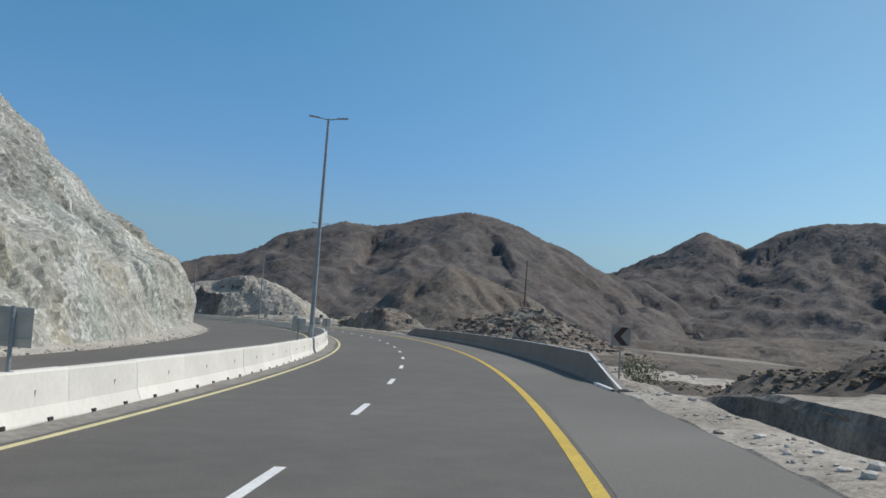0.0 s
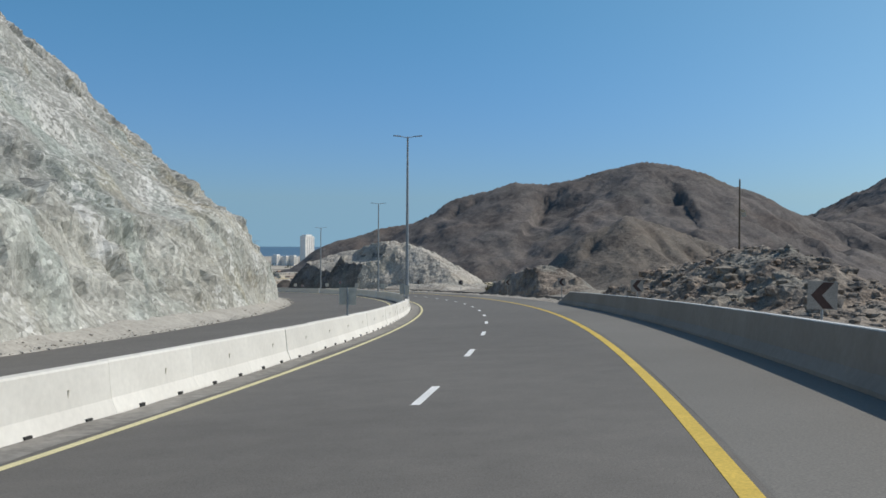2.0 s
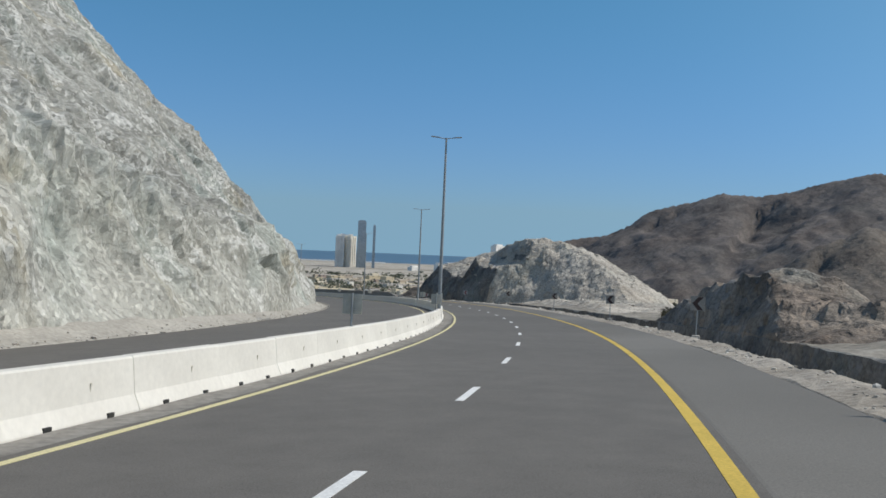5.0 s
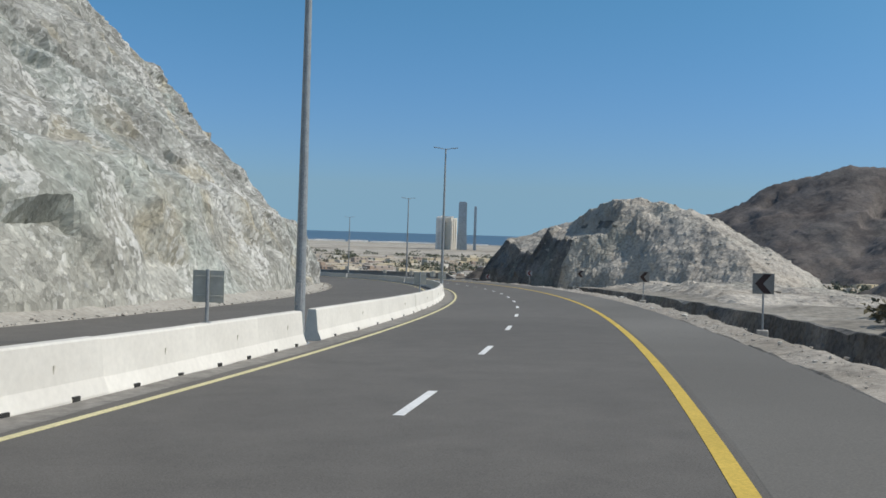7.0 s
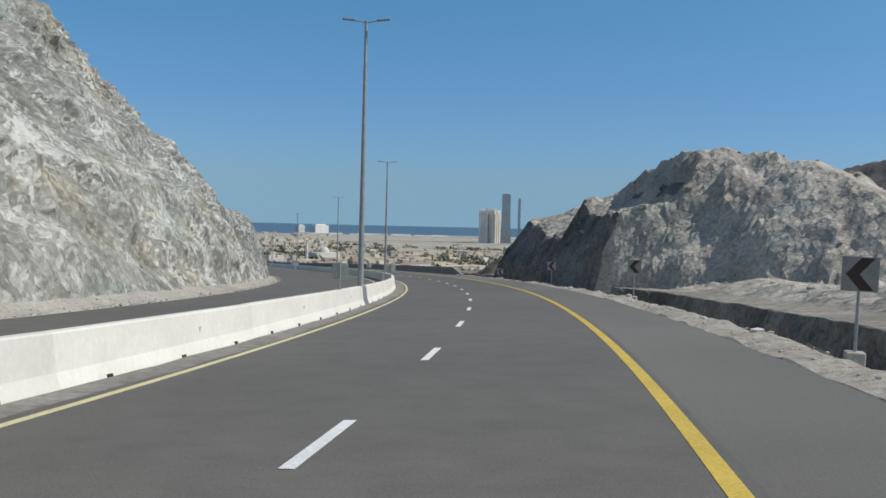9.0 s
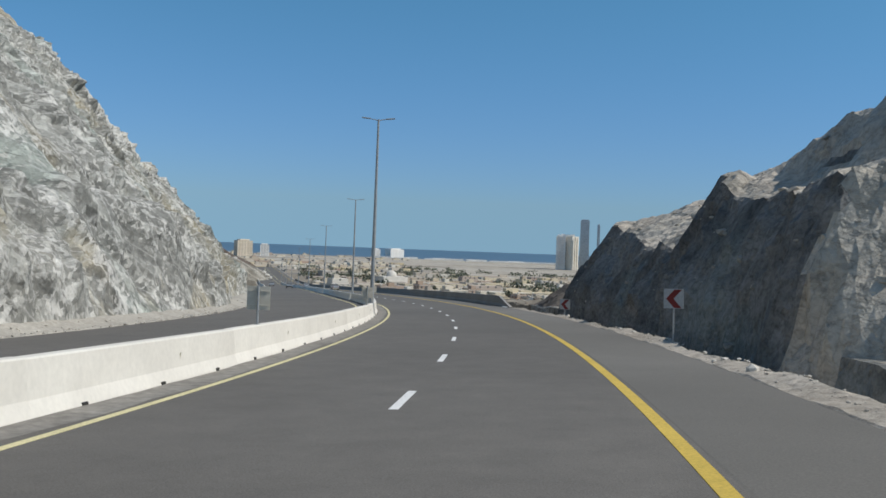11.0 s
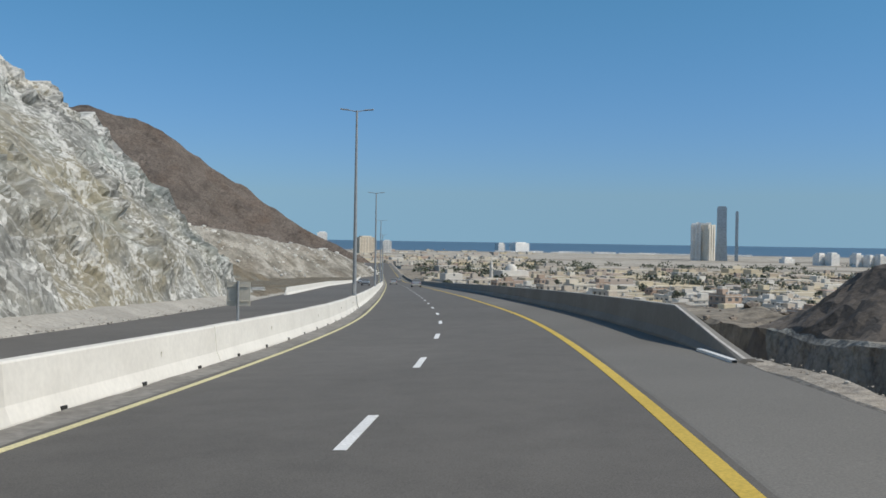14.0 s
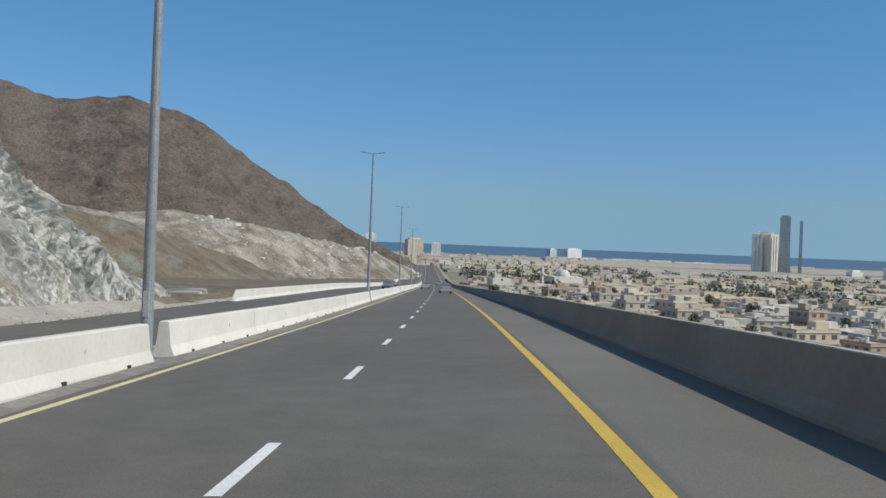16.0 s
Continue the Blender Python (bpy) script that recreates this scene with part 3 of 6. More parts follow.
def array_mesh(name, verts, faces, material, smooth=False):
    me = bpy.data.meshes.new(name)
    nf, k = faces.shape
    me.vertices.add(len(verts))
    me.vertices.foreach_set("co", np.ascontiguousarray(verts, np.float32).ravel())
    me.loops.add(nf * k)
    me.loops.foreach_set("vertex_index", np.ascontiguousarray(faces, np.int32).ravel())
    me.polygons.add(nf)
    me.polygons.foreach_set("loop_start", np.arange(nf, dtype=np.int32) * k)
    me.polygons.foreach_set("use_smooth", np.full(nf, smooth))
    me.update(calc_edges=True)
    me.validate()
    for m in material if isinstance(material, (list, tuple)) else [material]:
        me.materials.append(m)
    return new(name, me)


def smoothstep(a, b, x):
    t = np.clip((np.asarray(x, float) - a) / (b - a), 0, 1)
    return t * t * (3 - 2 * t)


# ---- the road's line ----
CURVE = ((-200, 3.20), (-10, 3.21), (10, 3.27), (30, 2.70), (50, 3.10), (70, 2.67), (90, 2.96), (110, 2.86), (130, 3.26), (150, 2.95), (170, 2.36), (190, 3.33), (210, 2.43), (230, 3.04), (250, 2.56), (270, 3.30), (290, 2.45), (310, 3.40), (330, 0.00), (350, 0.40), (370, 0.06), (1200, 0.00))
GRADE = ((-200, -3.80), (-10, -3.92), (30, -3.80), (70, -4.09), (110, -4.16), (150, -4.22), (190, -3.97), (230, -4.25), (270, -4.19), (310, -4.13), (560, -4.30), (800, -0.60), (1200, -0.20))
CROSSFALL = ((-200, 4.60), (-10, 4.61), (50, 5.54), (110, 4.73), (170, 3.44), (230, 4.22), (290, 4.29), (350, 4.44), (450, 0.50), (1200, 0.00))
ST = np.arange(-160, 1101, 1.0)
K_ = np.interp(ST, *np.array(CURVE).T) * 1e-3
G_ = np.interp(ST, *np.array(GRADE).T) * 1e-2
E_ = np.interp(ST, *np.array(CROSSFALL).T) * 1e-2
START = int(np.argmin(np.abs(ST + 10)))


def running(v):
    c = np.concatenate([[0], np.cumsum((v[1:] + v[:-1]) / 2)])
    return c - c[START]


PSI = -0.85521 + running(K_)
RX, RY, RZ = running(-np.sin(PSI)), running(np.cos(PSI)), running(G_)


def road(s, off, h=0.0):
    """Places at station s, off metres to the right of the lane line and h above the road's plane."""
    s, off, h = np.broadcast_arrays(np.asarray(s, float), np.asarray(off, float), np.asarray(h, float))
    x, y, z, p, e = (np.interp(s, ST, a) for a in (RX, RY, RZ, PSI, E_))
    return np.stack([x + np.cos(p) * off, y + np.sin(p) * off, z + e * np.clip(off, -16, 9) + h], -1)


def road_pose(s, off, h=0.0, turn=0.0):
    p = road(s, off, h)
    return pose(*p.tolist(), 0, 0, math.degrees(float(np.interp(s, ST, PSI))) + turn)


def ribbon(name, s, profile, material, smooth=False):
    """A strip along the road with a cross-section of (off, height) pairs."""
    prof = np.array(profile, float)
    S = np.asarray(s, float)[:, None]
    return grid_mesh(name, road(S, prof[None, :, 0], prof[None, :, 1]), material, smooth)

# ---- road, markings, ground ----
S_ROAD = np.concatenate([np.arange(-150, 420, 2.0), np.arange(420, 1090, 10.0)])
road_ob = tagged(ribbon("road", S_ROAD, [(-16.0, -0.25), (-16.0, 0), (-9.5, 0), (-4.8, 0), (0, 0), (3, 0), (6.2, 0), (6.3, -0.25)], ASPHALT), "worn grey asphalt dual carriageway running downhill", "road", kind="structure")


def marking(name, s, a, b, material, label):
    return tagged(ribbon(name, s, [(a, 0.0), (a, 0.006), (b, 0.006), (b, 0.0)], material), label, "road marking", kind="structure")


marking("right_edge_line", S_ROAD, 3.48, 3.67, YELLOW, "solid yellow edge line painted on the asphalt")
marking("left_edge_line", S_ROAD, -3.76, -3.62, PALE_YELLOW, "faded yellow edge line beside the concrete barrier")
marking("oncoming_inner_line", S_ROAD, -6.15, -6.0, PALE_YELLOW, "faded yellow line on the oncoming carriageway")
def shoulder_strip():
    s = S_ROAD
    inner = 3.78 + 0.05 * fbm(s, 0, 0, 11, 3, 0.5, 93)
    cols = np.stack([inner - 0.04, inner, np.full(len(s), 6.12), np.full(len(s), 6.16)], 1)
    return grid_mesh("shoulder", road(s[:, None], np.maximum(cols, 3.74), np.array([0.0, 0.004, 0.004, 0.0])[None]), PALE_ASPHALT)


tagged(shoulder_strip(), "paler worn asphalt of the hard shoulder", "road", kind="structure")
def median_gutter():
    """Dust and sand washed against the foot of the median barrier."""
    s = np.arange(-60, 700, 0.7)
    edge = -3.90 + 0.07 * fbm(s, 0, 0, 3, 4, 0.6, 95) + 0.08 * fbm(s, 0, 4, 17, 2, 0.5, 97)
    cols = np.stack([np.full(len(s), -4.5), np.full(len(s), -4.43), edge - 0.12, edge], 1)
    rise = np.array([0.0, 0.03, 0.004, 0.001])[None] * (1 + 0.7 * fbm(s, 0, 9, 2.0, 3, 0.6, 99))[:, None]
    return grid_mesh("gutter", road(s[:, None], cols, rise + 0.002), GUTTER)


tagged(median_gutter(), "pale dust lying along the foot of the median barrier", "road", kind="structure")
DASH, DASH_LEN, DASH_FROM = 8.736, 2.42, 0.970
for k in range(-4, 75):
    s0 = DASH_FROM + k * DASH
    L = road(np.array([s0, s0 + DASH_LEN])[:, None], np.array([-0.07, -0.07, 0.07, 0.07])[None], np.array([0.0, 0.006, 0.006, 0.0])[None])
    d_ob = grid_mesh("lane_dash", L, WHITE)
    d_ob.parent = road_ob


def far_ground(x, y):
    """Height of the land away from the road: a valley floor, then the coastal plain."""
    coast = 2640 + 0.04 * (x - 300) + 25 * np.sin(x / 170)
    plain = np.where(y < coast, -37.0 + np.clip((coast - y) * 0.0012, 0, 1.2), -37.0 - np.clip((y - coast) * 0.05, 0, 6))
    valley = -3.5 - 0.044 * np.clip(y, -50, 300) + 1.2 * fbm(x, y, 0, 60, 3, 0.5, 5)
    t = smoothstep(235, 330, y + 0.25 * (x - 130))
    z = valley * (1 - t) + (plain + 0.8 * fbm(x, y, 0, 90, 3, 0.5, 9) * np.clip((coast - y) / 500, 0, 1)) * t
    return z


def right_ground(s, off):
    """Height over the road's plane of the ground right of the asphalt."""
    base = -0.06 + 0.05 * fbm(s, off, 0, 1.5, 4, 0.55, 3)
    ditch = np.clip(smoothstep(4, 10, s) * (1 - smoothstep(26, 36, s)) + smoothstep(108, 122, s) * (1 - smoothstep(312, 330, s)), 0, 1)
    wob = 0.12 * fbm(s, 0, 0, 9, 3, 0.5, 31)
    shift = -0.35 * smoothstep(110, 125, s) - 0.45 * smoothstep(225, 240, s)
    d = smoothstep(7.85 + wob + shift, 8.3 + wob + shift, off) * (1 - smoothstep(10.9 + wob + shift, 11.2 + wob + shift, off))
    berm = 0.12 * np.exp(-((off - 7.2) / 0.55) ** 2) * (0.6 + 0.6 * fbm(s, 0, 3, 2.2, 3, 0.6, 41))
    z = base + berm - 1.5 * d * ditch + 0.05 * ditch * smoothstep(10.9, 11.3, off - shift) * (1 - smoothstep(16, 24, off)) + 0.5 * smoothstep(11, 16, off) * (fbm(s, off, 0, 7, 4, 0.5, 13) + 0.25)
    bank = smoothstep(283, 300, s)
    z = z + 0.45 * bank * smoothstep(9, 14, off) * fbm(s, off, 0, 5, 4, 0.55, 15)
    start = 13.5 - 6.3 * smoothstep(318, 345, s)
    z = z - bank * np.clip((off - start) * (0.42 + 0.5 * smoothstep(345, 400, s)), 0, 60)
    low = np.clip((1 - smoothstep(100, 112, s)) * smoothstep(28, 40, s), 0, 1)
    return z - low * 0.9 * smoothstep(7, 10, off)


def ground_z(s, off):
    P = road(s, off, 0)
    z = P[..., 2] + right_ground(s, off)
    far = far_ground(P[..., 0], P[..., 1])
    w = smoothstep(20, 75, off)
    on_bank = s > 290
    z = np.where(on_bank, np.maximum(z, far - 0.02), z * (1 - w) + far * w)
    return P, z


near_s = np.concatenate([np.arange(-60, -10, 2.0), np.arange(-10, 310, 0.5), np.arange(310, 420, 1.5), np.arange(420, 1081, 12.0)])
near_off = np.concatenate([[6.22], np.arange(6.4, 14, 0.25), np.arange(14, 40, 1.0), np.arange(40, 91, 5.0)])
P, z = ground_z(near_s[:, None], near_off[None, :])
P = np.array(P)
P[..., 2] = z
P[:, 0, 2] -= 0.12
near_right = P
# verge between the oncoming carriageway and the rock face
lo = np.array([-15.85, -15.98, -16.15, -16.4, -16.7, -17.0, -17.4, -18.0, -20.0, -24.0, -40.0, -80.0])
Q = road(near_s[:, None], lo[None, :], 0)
Q[..., 2] += np.where(lo < -16.05, 0.03 + 0.06 * fbm(near_s[:, None], lo[None, :], 0, 1.2, 4, 0.6, 61), -0.1) + 0.5 * smoothstep(16.1, 18.2, -lo)
# the wide land
gx = np.concatenate([np.arange(-2600, -200, 60.0), np.arange(-200, 420, 12.0), np.arange(420, 1400, 40.0), np.arange(1400, 4801, 170.0)])
gy = np.concatenate([np.arange(-1500, -100, 70.0), np.arange(-100, 700, 12.0), np.arange(700, 2600, 40.0), np.arange(2600, 4800, 110.0)])
GX, GY = np.meshgrid(gx, gy, indexing="ij")
GZ = far_ground(GX, GY) - 1.0
near_d = np.full(GX.shape, 1e9)
near_k = np.zeros(GX.shape, int)
for k in range(0, len(ST), 4):
    d = (GX - RX[k]) ** 2 + (GY - RY[k]) ** 2
    m = d < near_d
    near_d[m], near_k[m] = d[m], k
near_d = np.sqrt(near_d)
side = (GX - RX[near_k]) * np.cos(PSI[near_k]) + (GY - RY[near_k]) * np.sin(PSI[near_k])
under = RZ[near_k] - 6.0
GZ = np.where(near_d < 95, np.minimum(GZ, np.where(side < 0, under, np.minimum(under + 3, GZ - 3))), GZ)
left_land = (side < 0) & (near_d >= 95) & (ST[near_k] < 700)
GZ = np.where(left_land, np.minimum(GZ, RZ[near_k] - 6), GZ)


def joined_grids(name, grids, material):
    verts, faces, n0 = [], [], 0
    for G in grids:
        nu, nv = G.shape[:2]
        i = np.arange(nu * nv).reshape(nu, nv) + n0
        verts.append(G.reshape(-1, 3))
        faces.append(np.stack([i[:-1, :-1], i[1:, :-1], i[1:, 1:], i[:-1, 1:]], -1).reshape(-1, 4))
        n0 += nu * nv
    return array_mesh(name, np.concatenate(verts), np.concatenate(faces), material)


verge = tagged(grid_mesh("verge", Q[:, ::-1], DUST), "pale dusty verge of debris at the foot of the cutting", "ground", kind="structure")
verge.data.materials.append(SCREE)
VS, VO = np.meshgrid(near_s[:-1], lo[::-1][:-1], indexing="ij")
verge.data.polygons.foreach_set("material_index", ((VS > 368) & (VO < -16.9)).astype(np.int32).ravel())
ground = tagged(joined_grids("ground", [near_right], GRAVEL), "dusty pale gravel verge and ditch beside the road", "ground", kind="structure")
ground.data.materials.append(SHADED_ROCK)
GS, GO = np.meshgrid(near_s[:-1], near_off[:-1], indexing="ij")
GO = GO + 0.35 * smoothstep(110, 125, GS) + 0.45 * smoothstep(225, 240, GS)
# ditch far wall and verge below the hill, their shade painted as dark rock
wall_shade = (GO > 10.6 - 2.5 * smoothstep(240, 246, GS) * (1 - smoothstep(280, 288, GS)) + 0.3 * fbm(GS, GO, 0, 4, 3, 0.5, 167)) & (GO < np.where((GS > 238) & (GS < 288), 14, 11.35)) & (((GS > 4) & (GS < 34)) | ((GS > 112) & (GS < 322)))
ground.data.materials.append(BROWN_SLOPE)
ground.data.materials.append(STONY)
slope_part = (GS > 300) & (near_off[:-1][None, :] > 7.6)
stony_part = (GS > 98) & (GS <= 300) & (GO > 11.3)
ground.data.materials.append(FOOTHILL)
brown_edge = fbm(GS, GO, 0, 14, 5, 0.65, 163)
brown_part = (GS > 58 + 7 * brown_edge) & (GS < 140 + 8 * brown_edge) & (GO > np.where(GS < 98, 11.3, 20 + 3 * brown_edge))
kinds = np.where(slope_part, 2, np.where(brown_part, 4, np.where(stony_part & ~wall_shade, 3, wall_shade)))
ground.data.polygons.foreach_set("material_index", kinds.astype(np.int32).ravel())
plain = tagged(grid_mesh("ground", np.stack([GX, GY, GZ], -1), PLAIN, True), "pale sandy valley floor and coastal plain", "ground", kind="structure")
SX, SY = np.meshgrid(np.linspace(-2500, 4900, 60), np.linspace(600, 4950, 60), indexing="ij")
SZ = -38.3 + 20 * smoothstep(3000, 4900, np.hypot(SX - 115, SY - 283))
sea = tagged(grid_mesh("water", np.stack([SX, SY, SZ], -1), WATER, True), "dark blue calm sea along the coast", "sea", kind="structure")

# ---- rock faces and mountains ----
CLIFF_TOP = ((-60, 16), (20, 18), (60, 21), (88, 25), (110, 30), (150, 36), (200, 38), (250, 35), (280, 32), (300, 28.8), (310, 28), (320, 27.5), (330, 27), (338, 23.6), (345, 20.5), (351, 16.0), (355.6, 15.9), (357.6, 16.2), (358.7, 8), (361, 7.5), (364, 3.2), (367, 2), (370, 1.4), (373, 1.2), (376, 0), (378.5, -1), (384, -2))
CLIFF_TOE = ((-60, 16.8), (50, 16.8), (80, 17.4), (105, 17.9), (130, 17.7), (180, 17.1), (215, 17.5), (250, 17.4), (290, 17.1), (300, 17.2), (310, 18.0), (320, 18.5), (335, 18.6), (350, 18.0), (362, 17.6), (384, 17.8))


def saw(v):
    """Climbs slowly from 0 to 1, then drops back over the last third of each step."""
    f = v - np.floor(v)
    return np.where(f < 0.68, f / 0.68, smoothstep(0, 1, (1 - f) / 0.32))


def cliff_points(ds=0.26, nv=150):
    s = np.arange(-40, 384.2, ds)
    u = np.concatenate([np.linspace(0, 0.8, int(nv * 0.86)), np.linspace(0.8, 1, int(nv * 0.14))[1:]])
    S, U = np.meshgrid(s, u, indexing="ij")
    top = np.interp(S, *np.array(CLIFF_TOP).T)
    toe = np.interp(S, *np.array(CLIFF_TOE).T)
    top = top + 1.3 * fbm(S, 0, 0, 22, 4, 0.55, 101)
    # a steep foot with a bench above it, the long face, a rounded crest, then the hill falling away behind
    lean = np.interp(S, (-40, 80, 149, 217, 293, 320, 345, 357, 362, 370, 376), (0.80, 0.84, 0.95, 1.06, 1.08, 1.17, 1.17, 1.24, 1.04, 1.0, 1.08))
    foot = np.minimum(4.0, 0.35 * np.abs(top))
    run = foot / 2.2 + np.maximum(top - foot, 0) / lean
    lip = np.interp(S, (40, 68, 84, 105, 134, 170, 231, 300), (4.5, 5.1, 6.1, 7.0, 8.0, 7.6, 7.4, 6.5)) + 0.7 * fbm(S, 0, 5, 17, 3, 0.5, 103)
    end = smoothstep(285, 305, S)
    lip = np.minimum(lip, 0.4 * np.abs(top)) * (1 - end) + foot * end
    shelf = np.clip(2.4 + 0.9 * fbm(S, 0, 8, 26, 3, 0.5, 105), 1.2, 3.2) * smoothstep(6, 14, top) * (1 - end)
    rise = (top - lip - 0.45 * shelf) / np.maximum(run - lip / 2.1 - shelf, 0.3)
    face = np.clip(U / 0.76, 0, 1) ** 1.12 * run
    back = np.clip((U - 0.76) / 0.24, 0, 1)
    climb = np.minimum(face * 2.1, lip) + np.clip(face - lip / 2.1, 0, shelf) * 0.45 + np.maximum(face - lip / 2.1 - shelf, 0) * rise
    plain_climb = np.where(face < foot / 2.2, face * 2.2, foot + (face - foot / 2.2) * lean)
    H = np.where(top > 6, climb, plain_climb) - smoothstep(0, 1, back) ** 1.5 * (np.abs(top) + 8)
    Wd = toe + face + back * 20 + back ** 3 * 75
    P = road(S, -Wd, 0)
    P[..., 2] += H + np.where(U == 0, -0.6, 0.1)
    # relief pushed out along the face: slabs along slanting joints with undercut lips, then blocks and chips
    p = np.interp(S, ST, PSI)
    nx, ny, nz = np.cos(p) * 0.75, np.sin(p) * 0.75, 0.66
    X, Y, Z = P[..., 0], P[..., 1], P[..., 2]
    Fd = np.hypot(face, H)
    Wa = S + 0.8 * fbm(S, Fd, 0, 6, 3, 0.5, 51)
    Wb = Fd + 0.8 * fbm(S, Fd, 7, 6, 3, 0.5, 53)
    ca, sa = math.cos(radians(38)), math.sin(radians(38))
    A, B = Wa * ca - Wb * sa, Wa * sa + Wb * ca
    cb, sb = math.cos(radians(-24)), math.sin(radians(-24))
    A2, B2 = Wa * cb - Wb * sb, Wa * sb + Wb * cb
    d = 1.1 * fbm(X, Y, Z * 1.2, 13, 3, 0.5, 7) + 0.45 * fbm(S, Fd, 0, 5, 2, 0.5, 9)
    d = d + 0.50 * facets(A / 1.8, B, 7.0, 10, 0.7)
    broken = 0.15 + 1.1 * smoothstep(-0.30, 0.45, fbm(S, Fd, 3, 9, 3, 0.5, 57))
    # a smooth fallen panel, and a deep slot broken into the face
    broken = broken * (1 - 0.95 * np.exp(-((S - 70.5) / 4.5) ** 4 - ((Fd - 5.0) / 1.5) ** 4))
    for a, b, deep, wide in (((170.2, 8.0), (169.2, 4.4), 1.2, 0.45), ((169.2, 4.3), (173.8, 3.7), 1.5, 0.35), ((173.8, 3.6), (175.8, 0.9), 0.5, 0.3), ((74.2, 3.6), (73.6, 6.4), 0.7, 0.3), ((66.0, 6.3), (84.0, 8.0), 0.5, 0.3)):
        ex, ey = b[0] - a[0], b[1] - a[1]
        q = np.clip(((S - a[0]) * ex + (Fd - a[1]) * ey) / (ex * ex + ey * ey), 0, 1)
        d = d - deep * np.exp(-(np.hypot(S - a[0] - q * ex, Fd - a[1] - q * ey) / wide) ** 2)
    # ledges: the rock stands out towards each joint and breaks back above it
    bed = (B + 0.9 * fbm(S, Fd, 11, 9, 3, 0.55, 59)) / 4.6
    ledge = saw(bed) * smoothstep(-0.1, 0.5, fbm(S, Fd, 13, 14, 2, 0.5, 63))
    bed2 = (Fd + 0.12 * S + 0.8 * fbm(S, Fd, 15, 12, 3, 0.5, 65)) / 6.5
    ledge2 = saw(bed2) * smoothstep(0.0, 0.5, fbm(S, Fd, 17, 20, 2, 0.5, 67))
    d = d - 0.55 * ledge - 0.5 * ledge2
    bold = 1 + 0.7 * smoothstep(285, 325, S)
    d = d + bold * broken * (0.26 * facets(A / 2.2, B, 2.4, 11, 0.6) + 0.22 * facets(A2 / 1.6, B2, 1.4, 13, 0.8))
    d = d + bold * broken * 0.17 * facets(A / 1.7, B, 0.8, 15, 0.9) + 0.06 * facets(A2, B2, 0.5, 19, 0.6) + 0.08 * fbm(X, Y, Z, 1.1, 3, 0.6, 27)
    fade = np.clip(H / 2.5, 0.12, 1) * np.clip(top / 5, 0, 1)
    d = d * fade
    P[..., 0] += nx * d
    P[..., 1] += ny * d
    P[..., 2] += nz * d * 0.8
    return P, S, Fd


def face_map(ob, U, V):
    """Stores metres along and up the face for the material."""
    layer = ob.data.uv_layers.new(name="face")
    at = np.empty(len(ob.data.loops), np.int32)
    ob.data.loops.foreach_get("vertex_index", at)
    layer.data.foreach_set("uv", np.stack([U.ravel(), V.ravel()], 1)[at].astype(np.float32).ravel())


CLIFF_P, CLIFF_S, CLIFF_F = cliff_points()
cliff = tagged(grid_mesh("cliff", CLIFF_P, ROCK), "tall pale grey blasted rock cutting beside the oncoming carriageway", "rock face", kind="structure")
face_map(cliff, CLIFF_S, CLIFF_F)


